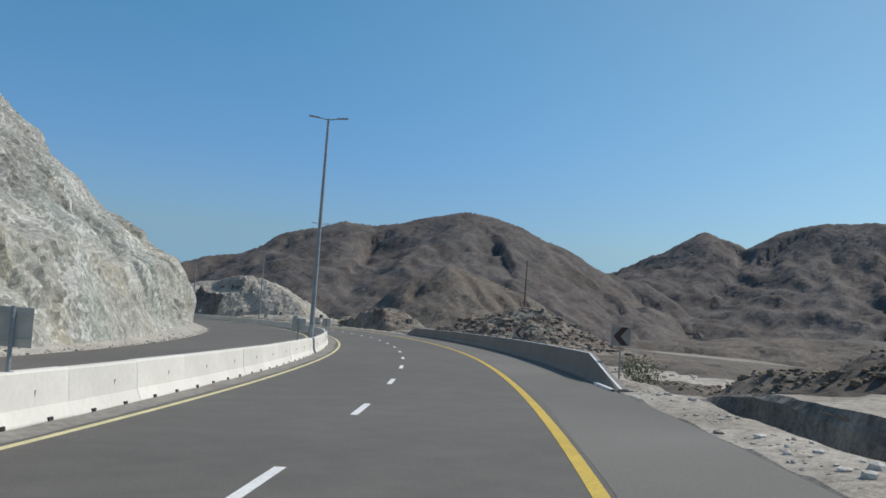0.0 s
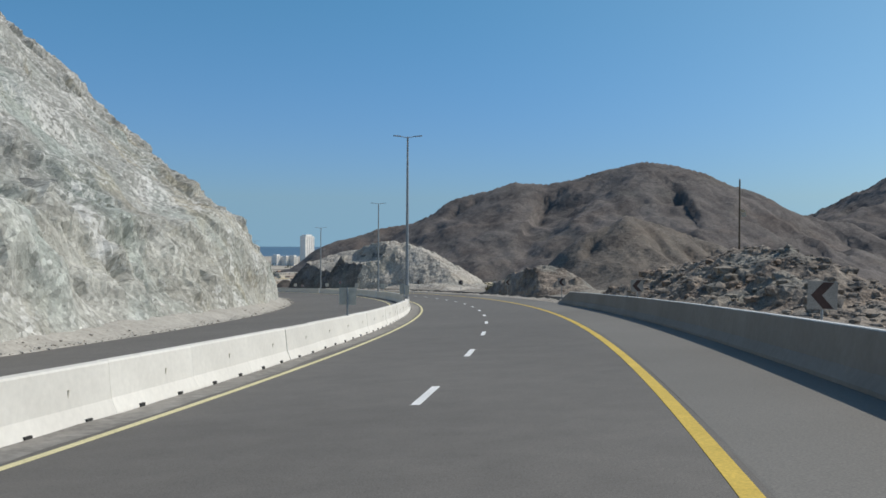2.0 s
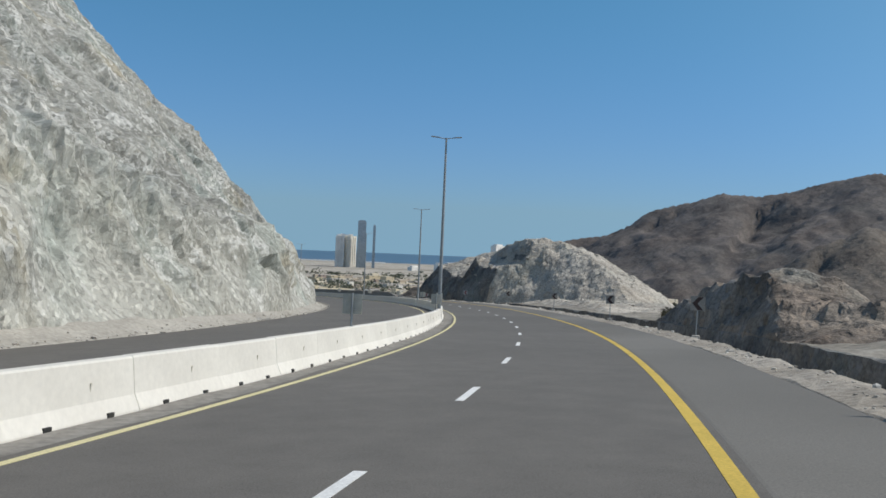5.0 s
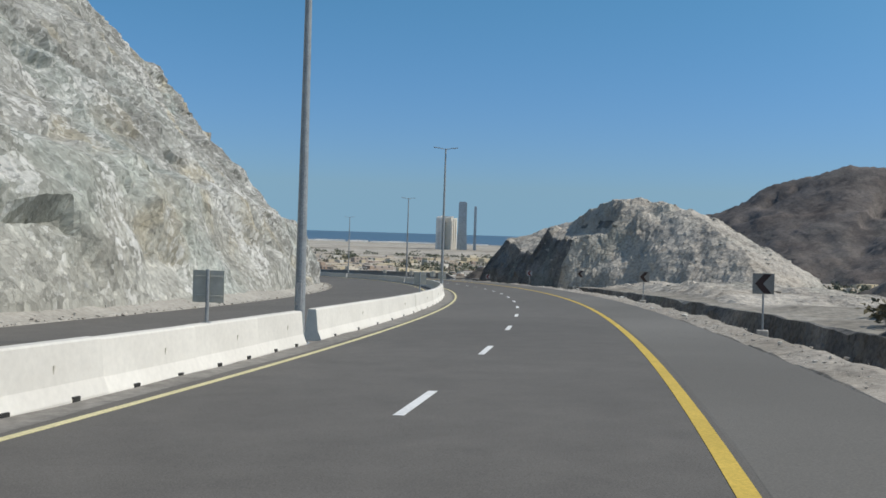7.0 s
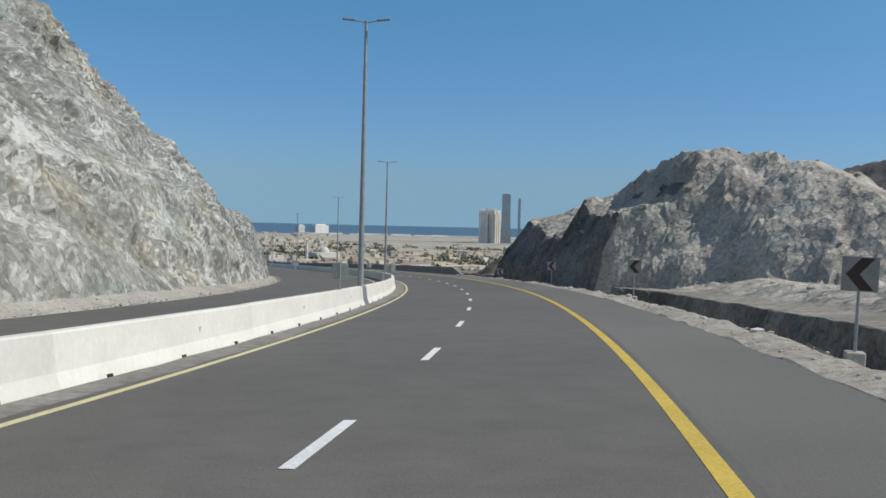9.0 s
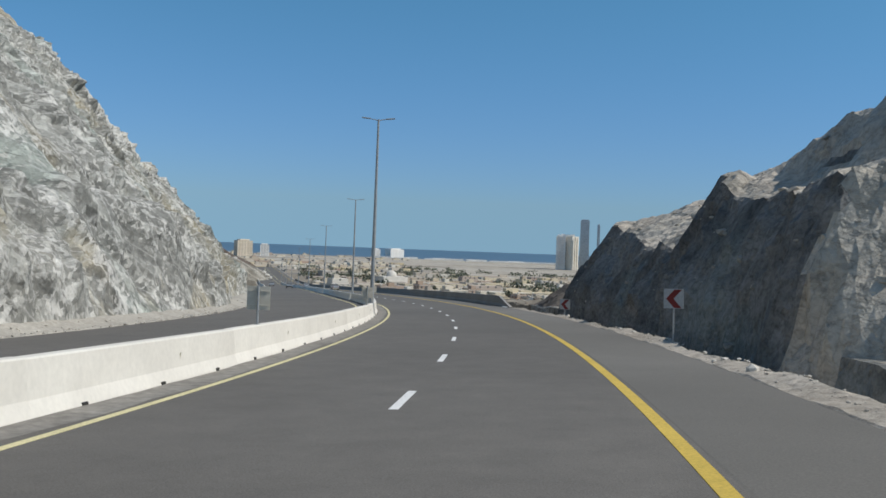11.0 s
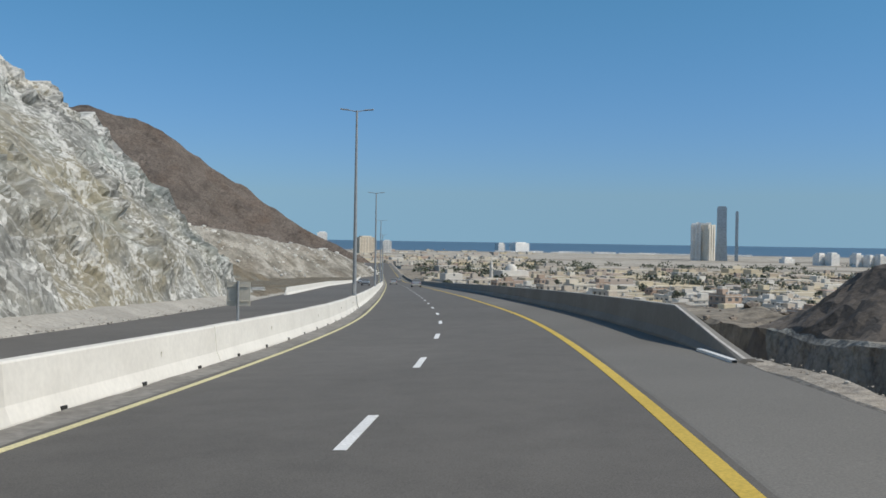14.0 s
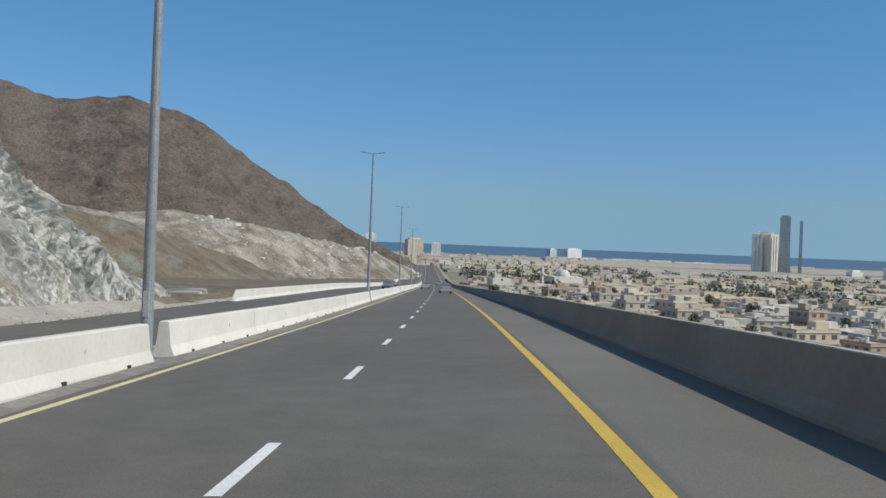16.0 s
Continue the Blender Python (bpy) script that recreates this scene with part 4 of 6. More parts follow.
def mound(name, s_range, off_range, ds, height, material, label, relief, seed, calm=1.0, block=1.0, ledges=0.0, cut=None, cut_from=0.0):
    """A hill right of the road as a sheet over (station, offset)."""
    s = np.arange(*s_range, ds)
    o = np.arange(*off_range, ds)
    S, O = np.meshgrid(s, o, indexing="ij")
    H = height(S, O)
    P, gz = ground_z(S, O)
    P = np.array(P)
    X, Y = P[..., 0], P[..., 1]
    edge = smoothstep(-0.3, 1.2, H)
    gx_, gy_ = np.gradient(H, ds)
    slope = np.clip(np.hypot(gx_, gy_), 0, 2)
    wa, wb = X + 0.6 * fbm(X, Y, 0, 4, 3, 0.5, seed + 1), Y + 0.6 * fbm(X, Y, 3, 4, 3, 0.5, seed + 2)
    outcrop = smoothstep(0.27, 0.5, fbm(X, Y, 0, 8, 3, 0.5, seed + 12))
    rough = np.clip(np.clip(slope / 1.4, 0, 1) ** 2 + calm, 0, 1)
    rel = relief * (0.30 * fbm(X, Y, H, 5, 3, 0.5, seed) + 0.13 * fbm(X, Y, H, 1.2, 4, 0.6, seed + 8))
    rel = rel + relief * rough * (block * (0.42 * facets(wa + 0.7 * H, wb, 2.3, seed + 3, 0.8) + 0.24 * facets(wa - wb, wa + wb + H, 1.5, seed + 4, 0.8)) + 0.10 * facets(wa, wb + 0.8 * H, 0.6, seed + 6, 0.5))
    rel = rel + ledges * outcrop * (0.25 + 0.4 * facets(wa + wb, wb - wa + 2 * H, 2.2, seed + 14, 0.6))
    Z = gz + np.maximum(H, -1.2) + rel * edge * (1 - 0.85 * smoothstep(0.8, 1.5, slope))
    p = np.interp(S, ST, PSI)
    out = rel * slope * 0.4 * edge
    P[..., 0] -= np.cos(p) * out
    P[..., 1] -= np.sin(p) * out
    P[..., 2] = Z
    ob = grid_mesh(name, P, material)
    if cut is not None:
        # steep road-facing walls get darker rock with their shade put into it
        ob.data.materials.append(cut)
        shade_faces = smoothstep(1.0, 1.3, np.abs(gy_) + 0.25 * fbm(X, Y, H, 4, 3, 0.5, seed + 16)) > 0.5
        shade_faces &= (H > -0.1) & (H < 7.0 + 0.5 * fbm(X, Y, 9, 5, 2, 0.5, seed + 17)) & (np.abs(gy_) > 1.3 * np.abs(gx_)) & (S > cut_from + 1.5 * fbm(S, O, H, 3, 3, 0.5, seed + 15))
        # the toe strip under the wall takes the same shade colour
        shade_faces |= (S > 242) & (S < 290) & (O < 13 + 0.5 * fbm(S, O, 0, 3, 2, 0.5, seed + 18)) & (H < 2.5)
        ob.data.polygons.foreach_set("material_index", shade_faces[:-1, :-1].astype(np.int32).ravel())
    tagged(ob, label, "hill", kind="structure")
    return P, H


def cut_hill(S, O):
    """A rounded hill and a lower shoulder, both cut off by a steep wall along the road."""
    n = 0.5 * fbm(S, O, 0, 14, 3, 0.5, 71)
    ds_ = np.where(S < 250, ((250 - S) / 33) ** 2, (np.clip(S - 250, 0, 60) / 23) ** 3)
    do_ = np.where(O < 19, (np.abs(O - 19) / 12.5) ** 2.4, ((O - 19) / 22) ** 2)
    main = 10.2 * (1 - ds_ - do_)
    lobe = np.minimum(4.7 + 0.06 * np.clip(S - 264, 0, 20) + 0.46 * np.clip(O - 12.5, -2, 12) - 0.5 * np.clip(O - 26, 0, 30), 10.0 * (1 - np.where(S < 268, ((S - 268) / 22) ** 2, ((S - 268) / 21.5) ** 4)))
    front = (S - np.interp(O, (10, 16, 22, 30, 45), (239, 231.5, 220, 206, 198)) - 0.8 * fbm(S, O, 5, 5, 3, 0.5, 79)) * np.interp(O, (10, 14, 20, 30), (1.35, 0.88, 0.5, 0.34))
    # a bench above the wall, then the upper dome set back from it
    bench = 5.7 + 0.15 * (O - 11) + 6.6 * smoothstep(14.6, 20.5, O) + 1.5 * smoothstep(254, 262, S)
    main = np.minimum(np.minimum(main, bench), front)
    apron = 0.9 * smoothstep(170, 215, S) * (1 - smoothstep(270, 290, S)) * np.clip((55 - O) / 30, 0, 1) - 0.2
    top = np.maximum(main, lobe) + n
    toe = np.interp(S, (160, 200, 228, 236, 240.5, 262, 274, 284, 292), (12.2, 11.8, 10.9, 10.4, 9.8, 9.9, 9.5, 9.1, 9.2)) + 0.5 * fbm(S, 0, 0, 9, 3, 0.5, 77)
    steep = (O - toe) * np.interp(S, (190, 215, 228, 242, 262, 282, 292), (1.2, 2.0, 2.8, 2.3, 2.25, 1.75, 1.4))
    return np.maximum(np.minimum(top, steep), np.minimum(apron, (O - 12) * 0.22)) - 0.25


CUT_MOUND = mound("hill", (168, 300), (9, 66), 0.32, cut_hill, HILL_ROCK, "rounded rubbly hill cut to a dark wall beside the road", 1.0, 201, 0.12, 0.4, 0.7, SHADED_ROCK, 242.0)
BROWN_MOUND = mound("rock_mound", (62, 136), (8.5, 44), 0.25, lambda S, O: 4.5 * np.exp(-((S - 100) / np.where(S < 100, 16, 21)) ** 2 - ((O - 18.5) / 7.0) ** 2) + 0.5 * fbm(S, O, 0, 5, 3, 0.5, 81) - 0.7, BROWN_ROCK, "rugged mound of dark brown broken rock", 1.1, 211, 1.0, 0.45)
LOW_BANK = mound("rock_mound", (14, 52), (9, 34), 0.25, lambda S, O: 1.6 * np.exp(-((S - 33) / 11) ** 2 - ((O - 15.5 - 0.25 * (35 - S)) / 2.4) ** 2) + 0.35 * fbm(S, O, 0, 3, 3, 0.5, 85) - 0.4, FOOTHILL, "low bank of dug rubble behind the ditch", 0.9, 231, 1.0, 0.35)
mound("rock_mound", (128, 176), (9, 30), 0.25, lambda S, O: np.minimum(np.minimum(3.3 * (1 - ((S - 152) / 17) ** 2 - ((O - 14.0) / 6.5) ** 2) + 0.5 * fbm(S, O, 0, 4, 3, 0.5, 83), (O - 10.9 - 0.3 * fbm(S, 0, 0, 5, 2, 0.5, 84)) * 2.2), (S - 136) * 0.5) - 0.25, BROWN_ROCK, "weathered brown outcrop cut to a dark wall above the ditch", 0.9, 221, 0.5, 0.6, 0.6, SHADED_ROCK)

mound("rock_mound", (284, 312), (8, 24), 0.3, lambda S, O: 2.3 * np.exp(-((S - 298) / 5.5) ** 2 - ((O - 14.0) / 2.6) ** 2) + 0.25 * fbm(S, O, 0, 3, 3, 0.5, 87) - 0.4, FOOTHILL, "small dark bank of earth beside the ditch", 0.6, 241, 1.0, 0.3)


def mountain(name, ridge, spread, slope, base, material, label, seed, step=8.0, relief=20.0, gully=16.0):
    """A mountain whose crest follows a ridge line given by a few places, with gullied flanks."""
    R_ = np.array(ridge, float)
    lo, hi = R_[:, :2].min(0) - spread, R_[:, :2].max(0) + spread
    X, Y = np.meshgrid(np.arange(lo[0], hi[0], step), np.arange(lo[1], hi[1], step), indexing="ij")
    best = np.full(X.shape, -1e9)
    along = np.zeros(X.shape)
    far = np.zeros(X.shape)
    run = 0.0
    wx = X + 8 * fbm(X, Y, 0, 120, 3, 0.5, seed + 1)
    wy = Y + 8 * fbm(X, Y, 5, 120, 3, 0.5, seed + 2)
    for a, b in zip(R_[:-1], R_[1:]):
        d = b[:2] - a[:2]
        t = np.clip(((wx - a[0]) * d[0] + (wy - a[1]) * d[1]) / (d @ d), 0, 1)
        dist = np.hypot(wx - a[0] - t * d[0], wy - a[1] - t * d[1])
        crest = a[2] + t * (b[2] - a[2])
        high = crest - slope * dist
        side = np.sign((wx - a[0]) * d[1] - (wy - a[1]) * d[0])
        along = np.where(high > best, run + t * np.hypot(*d) + side * 900, along)
        far = np.where(high > best, dist, far)
        best = np.maximum(best, high)
        run += np.hypot(*d)
    away = smoothstep(4, 90 if step > 3 else 25, far)
    hollow = 1 - fbm(X, Y, 0, 150, 3, 0.45, seed, True) / 1.65
    Z = best - 0.42 * relief * hollow * away + (1.6 if step > 3 else 0.5) * fbm(X, Y, 0, 22 if step > 3 else 9, 3, 0.6, seed + 9) + (2.2 if step > 3 else 1.0) * away * fbm(X, Y, 0, 28 if step > 3 else 12, 3, 0.55, seed + 10, True)
    # gullies worn down the flanks, deeper away from the crest
    along = along + 14 * fbm(X, Y, 3, 60, 3, 0.5, seed + 5)
    cut = np.abs(fbm(along, far * 0.12, 0, 46, 2, 0.5, seed + 3)) + 0.5 * np.abs(fbm(along, far * 0.2, 4, 17, 2, 0.5, seed + 4))
    Z = Z + gully * (np.minimum(cut, 0.75) - 0.75) * smoothstep(4, 90 if step > 3 else 30, far)
    Z = np.maximum(Z, base - 90)
    return tagged(grid_mesh(name, np.stack([X, Y, Z], -1), material, True), label, "mountain", kind="structure")


mountain("mountain", [(455, 984, 0), (492, 968, 12), (541, 944, 25), (586, 918, 50), (639, 882, 72), (665, 863, 67), (700, 836, 79), (749, 792, 93), (776, 766, 87), (819, 720, 62), (846, 689, 37), (890, 640, 24)],
         330, 0.5, -30, MOUNTAIN, "bare dark brown mountain with gullied flanks", 301, 4.0, 20.0, 24.0)
mountain("mountain", [(960, 900, 22), (1040, 816, 32), (1075, 768, 64), (1118, 705, 105), (1146, 658, 88), (1169, 616, 110), (1190, 574, 124), (1230, 500, 126), (1280, 380, 140), (1300, 200, 150)],
         380, 0.45, -20, MOUNTAIN, "dark mountain range beyond the valley", 331, 5.0, 22.0, 22.0)
mountain("hill", [(272, 352, -14), (284, 347, -6), (296, 343, 5), (306, 339, 9), (314, 336, 13.5), (323, 331, 11), (335, 325, 8), (346, 311, 1), (350, 294, -8)],
         60, 0.55, -25, FOOTHILL, "brown gullied foothill before the dark mountain", 321, 1.6, 8.0, 5.0)
mountain("hill", [(164, 141, -10), (178, 124, -6.4), (192, 112, -5.0), (206, 100, -3.8), (217, 90, -2.6), (232, 76, -1.8), (262, 40, 0)],
         70, 0.13, -16, FOOTHILL, "low dark brown rise across the dry valley", 325, 1.6, 3.0, 1.5)
mountain("mountain", [(-520, 760, 140), (-400, 890, 114), (-316, 957, 104), (-274, 982, 91), (-224, 1008, 102), (-187, 1024, 88), (-138, 1043, 53), (-86, 1058, 16), (-43, 1068, -12), (1, 1076, -32)],
         420, 0.85, -34, RED_MOUNTAIN, "steep bare reddish brown mountain by the road", 361, 5.0)
BANK = mountain("hill", [(-150, 500, 16), (-90, 545, 4), (-32, 579, -5), (-18, 596, -3), (-2, 624, -7), (16, 672, -13), (28, 726, -19), (42, 810, -32)],
         70, 0.5, -36, GREY_SCREE, "pale quarried bank of rock below the mountain", 391, 2.0, 14.0, 3.0)
mountain("hill", [(-60, 420, 13), (5, 440, 1), (29, 454, -7), (33, 466, -8.5), (38, 489, -12), (44, 513, -17), (51, 538, -23)],
         60, 0.55, -34, SCREE, "low brown spur of scree beside the oncoming carriageway", 395, 1.6, 5.0, 0.0)

# ---- part helpers ----
def part(name, bm, material, parent=None, label=""):
    """Links a bmesh as one mesh object, under a thing or a part."""
    me = bpy.data.meshes.new(name)
    bm.normal_update()
    bm.to_mesh(me)
    bm.free()
    for m in material if isinstance(material, (list, tuple)) else [material]:
        me.materials.append(m)
    ob = new(name, me)
    if parent is not None:
        ob.parent = parent
    return tagged(ob, label)


def shared_part(name, me, parent, m):
    ob = new(name, me)
    ob.parent = parent
    ob.matrix_basis = m
    return ob


def box_into(bm, c, size, bevel=0.0, turn=None):
    r = bmesh.ops.create_cube(bm, size=1.0)
    vs = r["verts"]
    bmesh.ops.scale(bm, vec=size, verts=vs)
    if turn is not None:
        bmesh.ops.rotate(bm, cent=(0, 0, 0), matrix=turn, verts=vs)
    bmesh.ops.translate(bm, vec=c, verts=vs)
    if bevel:
        es = list({e for v in vs for e in v.link_edges})
        bmesh.ops.bevel(bm, geom=es, offset=bevel, segments=2, affect="EDGES", profile=0.5)
    return bm


def box(c, size, bevel=0.0, turn=None):
    return box_into(bmesh.new(), c, size, bevel, turn)


def tube_into(bm, a, b, ra, rb, seg=10, caps=True):
    a, b = Vector(a), Vector(b)
    d = b - a
    q = d.to_track_quat("Z", "Y").to_matrix().to_4x4()
    bmesh.ops.create_cone(bm, cap_ends=caps, segments=seg, radius1=ra, radius2=rb, depth=d.length, matrix=Matrix.Translation((a + b) / 2) @ q)
    return bm


def tube(a, b, ra, rb, seg=10):
    return tube_into(bmesh.new(), a, b, ra, rb, seg)


def along(s0, s1, off, h=0.0):
    """A pose with y along the road from s0 to s1, x to the right and z up."""
    a, b = Vector(road(s0, off, h).tolist()), Vector(road(s1, off, h).tolist())
    y = (b - a).normalized()
    x = y.cross(Vector((0, 0, 1))).normalized()
    z = x.cross(y)
    m = Matrix((x, y, z)).transposed().to_4x4()
    m.translation = (a + b) / 2
    return m


def lathe_profile(bm, prof, length):
    """A bar along y with the closed cross-section prof of (x, z)."""
    n = len(prof)
    rows = []
    ys = (-length / 2, -length / 2 + 0.03, 0, length / 2 - 0.03, length / 2)
    for k, y in enumerate(ys):
        shrink = 0.985 if k in (0, 4) else 1.0
        rows.append([bm.verts.new((x * shrink, y, z * (shrink if z > 0.2 else 1))) for x, z in prof])
    for a, b in zip(rows[:-1], rows[1:]):
        for i in range(n):
            bm.faces.new((a[i], a[(i + 1) % n], b[(i + 1) % n], b[i]))
    bm.faces.new(rows[0])
    bm.faces.new(list(reversed(rows[-1])))
    bmesh.ops.recalc_face_normals(bm, faces=bm.faces)
    return bm


JERSEY = [(-0.27, -0.12), (-0.27, 0.05), (-0.175, 0.27), (-0.115, 0.80), (-0.09, 0.828), (0.09, 0.828), (0.115, 0.80), (0.175, 0.27), (0.27, 0.05), (0.27, -0.12)]


def barrier_unit(length, slots, label):
    body = part("concrete_barrier", lathe_profile(bmesh.new(), JERSEY, length), CONCRETE)
    tagged(body, label, "barrier", "median barrier units")
    for y in slots:
        part("drain_slot", box((0.262, y, 0.05), (0.05, 0.17, 0.085), 0.008), RUBBER, body, "dark drain slot at the foot")
    part("anchor_mark", box((0.154, 0.12 * length, 0.46), (0.018, 0.03, 0.15), 0.006, Matrix.Rotation(radians(6), 3, "Y")), SIGN_BACK, body, "rusty steel lifting anchor")
    return body


LAMP_AT, LAMP_STEP = 48.9, 55.8
lamp_stations = [LAMP_AT + LAMP_STEP * k for k in range(-1, 12)]
short_unit = barrier_unit(3.18, (-0.75, 0.75), "pale precast concrete median barrier unit, dusty and chipped")
long_unit = barrier_unit(9.04, (-3.0, 0.0, 3.0), "long pale cast concrete median barrier unit")
first_short = first_long = True
for a, b in zip(lamp_stations[:-1], lamp_stations[1:]):
    s0, s1 = a + 1.15, b - 0.24
    count, unit = (17, short_unit) if a < 150 else (6, long_unit)
    step = (s1 - s0) / count
    for k in range(count):
        m = along(s0 + k * step + 0.01, s0 + (k + 1) * step - 0.01, -4.75)
        m = m @ Matrix.Translation((random.uniform(-0.012, 0.012), 0, random.uniform(-0.01, 0.006)))
        if (unit is short_unit and first_short) or (unit is long_unit and first_long):
            unit.matrix_basis = m
            first_short, first_long = first_short and unit is not short_unit, first_long and unit is not long_unit
        else:
            copy_thing(unit, m)


def street_lamp():
    """A twelve-metre double lamp on the median; x across the road."""
    root = new("street_lamp")
    tagged(root, "tall grey steel street lamp with two flat heads in the median", "street lamp", "median street lamps")
    part("pole", tube((0, 0, 0.0), (0, 0, 12.17), 0.135, 0.062, 14), STEEL, root)
    plate = part("base_plate", box((0, 0, 0.015), (0.46, 0.46, 0.03), 0.006), STEEL, root)
    for x in (-0.17, 0.17):
        for y in (-0.17, 0.17):
            part("bolt", tube((x, y, 0.02), (x, y, 0.09), 0.018, 0.018, 6), STEEL, plate)
    part("access_door", box((0.0, -0.128, 1.25), (0.13, 0.02, 0.55), 0.006), SIGN_WHITE, root, "pale access panel")
    part("footing", box((0, 0, -0.06), (0.62, 1.3, 0.14), 0.02), CONCRETE_GREY, root, "rough concrete footing")
    for sgn in (-1, 1):
        arm = part("arm", tube((0, 0, 12.10), (sgn * 0.50, 0, 12.19), 0.03, 0.026, 8), STEEL, root)
        head = box((0, 0, 0), (0.56, 0.24, 0.06), 0.018)
        bmesh.ops.rotate(head, cent=(0, 0, 0), matrix=Matrix.Rotation(radians(-5 * sgn), 3, "Y"), verts=head.verts)
        bmesh.ops.translate(head, vec=(sgn * 0.74, 0, 12.22), verts=head.verts)
        part("lamp_head", head, STEEL, root, "flat grey lamp head")
    return root


lamp = street_lamp()
for k, s in enumerate(lamp_stations):
    m = road_pose(s, -4.75, 0.0)
    if k == 0:
        lamp.matrix_basis = m
    else:
        copy_thing(lamp, m)


def median_sign():
    """A square sign seen from behind, on a short post on the barrier's top."""
    root = new("traffic_sign")
    tagged(root, "square grey sign seen from behind, on a short steel post", "sign", "median signs")
    part("post", tube((0, 0, 0.0), (0, 0, 1.0), 0.034, 0.034, 10), STEEL, root)
    p = part("panel", box((0, 0.045, 0.68), (0.60, 0.006, 0.60), 0.002), [SIGN_BACK], root, "plain grey back of the sign panel")
    for z in (0.50, 0.86):
        part("stiffener", box((0, 0.034, z), (0.54, 0.018, 0.035), 0.003), SIGN_BACK, p)
    part("face", box((0, 0.051, 0.68), (0.59, 0.004, 0.59)), SIGN_WHITE, root, "white reflective sign face")
    part("foot", box((0, 0, 0.01), (0.14, 0.12, 0.02), 0.003), STEEL, root)
    return root


msign = median_sign()
for k, s in enumerate((14.85, 42.6, 72.0, 98.6, 126.2, 154.7, 182.7, 210.5, 238.2, 266.4, 293.8)):
    m = road_pose(s, -4.76, 0.82, random.uniform(-4, 4))
    if k == 0:
        msign.matrix_basis = m
    else:
        copy_thing(msign, m)


def chevron_sign(sheeting, arrow, label):
    root = new("chevron_sign")
    tagged(root, label, "sign", "roadside chevron signs")
    part("post", tube((0, 0, -0.4), (0, 0, 1.75), 0.03, 0.03, 10), STEEL, root)
    p = part("panel", box((0, -0.04, 1.43), (0.62, 0.006, 0.62), 0.002), sheeting, root, "pale square sign panel")
    bm = bmesh.new()
    w, t, h = 0.20, 0.19, 0.29
    pts = [(-w - 0.04, 0), (w - t, h), (w + 0.04, h), (-w + t, 0), (w + 0.04, -h), (w - t, -h)]
    for y in (-0.0455, -0.0445):
        vs = [bm.verts.new((x, y, 1.43 + z)) for x, z in pts]
        bm.faces.new((vs[0], vs[1], vs[2], vs[3]))
        bm.faces.new((vs[0], vs[3], vs[4], vs[5]))
    part("chevron", bm, arrow, p, "arrow pointing left")
    for z in (1.26, 1.60):
        part("bracket", box((0, -0.028, z), (0.16, 0.018, 0.035), 0.002), STEEL, root)
    part("footing", box((0, 0, -0.36), (0.34, 0.34, 0.80), 0.03), STONE, root, "rough pale concrete footing")
    return root


chev = chevron_sign(SIGN_DULL, SIGN_BROWN, "dull beige and brown chevron sign on a steel post")
clean_chev = chevron_sign(SIGN_WHITE, SIGN_RED, "white sign with a red chevron on a steel post")
for k, (s, off) in enumerate(((31.2, 7.2), (61.2, 7.9), (87.5, 7.8), (114, 7.7), (140.4, 7.65), (167, 7.65), (194, 7.65), (220, 7.6), (244.6, 7.0), (271.6, 7.15))):
    m = road_pose(s, off, (0.04 if 110 < s < 240 else float(right_ground(np.array(s), np.array(off)))) - {8: 0.05, 9: 0.22}.get(k, 0), random.uniform(-14, -7)) @ pose(0, 0, 0, random.uniform(-1.5, 1.5), random.uniform(-2, 2), 0)
    if k == 0:
        chev.matrix_basis = m
    elif k == 8:
        clean_chev.matrix_basis = m
    elif k == 9:
        copy_thing(clean_chev, m)
    else:
        copy_thing(chev, m)


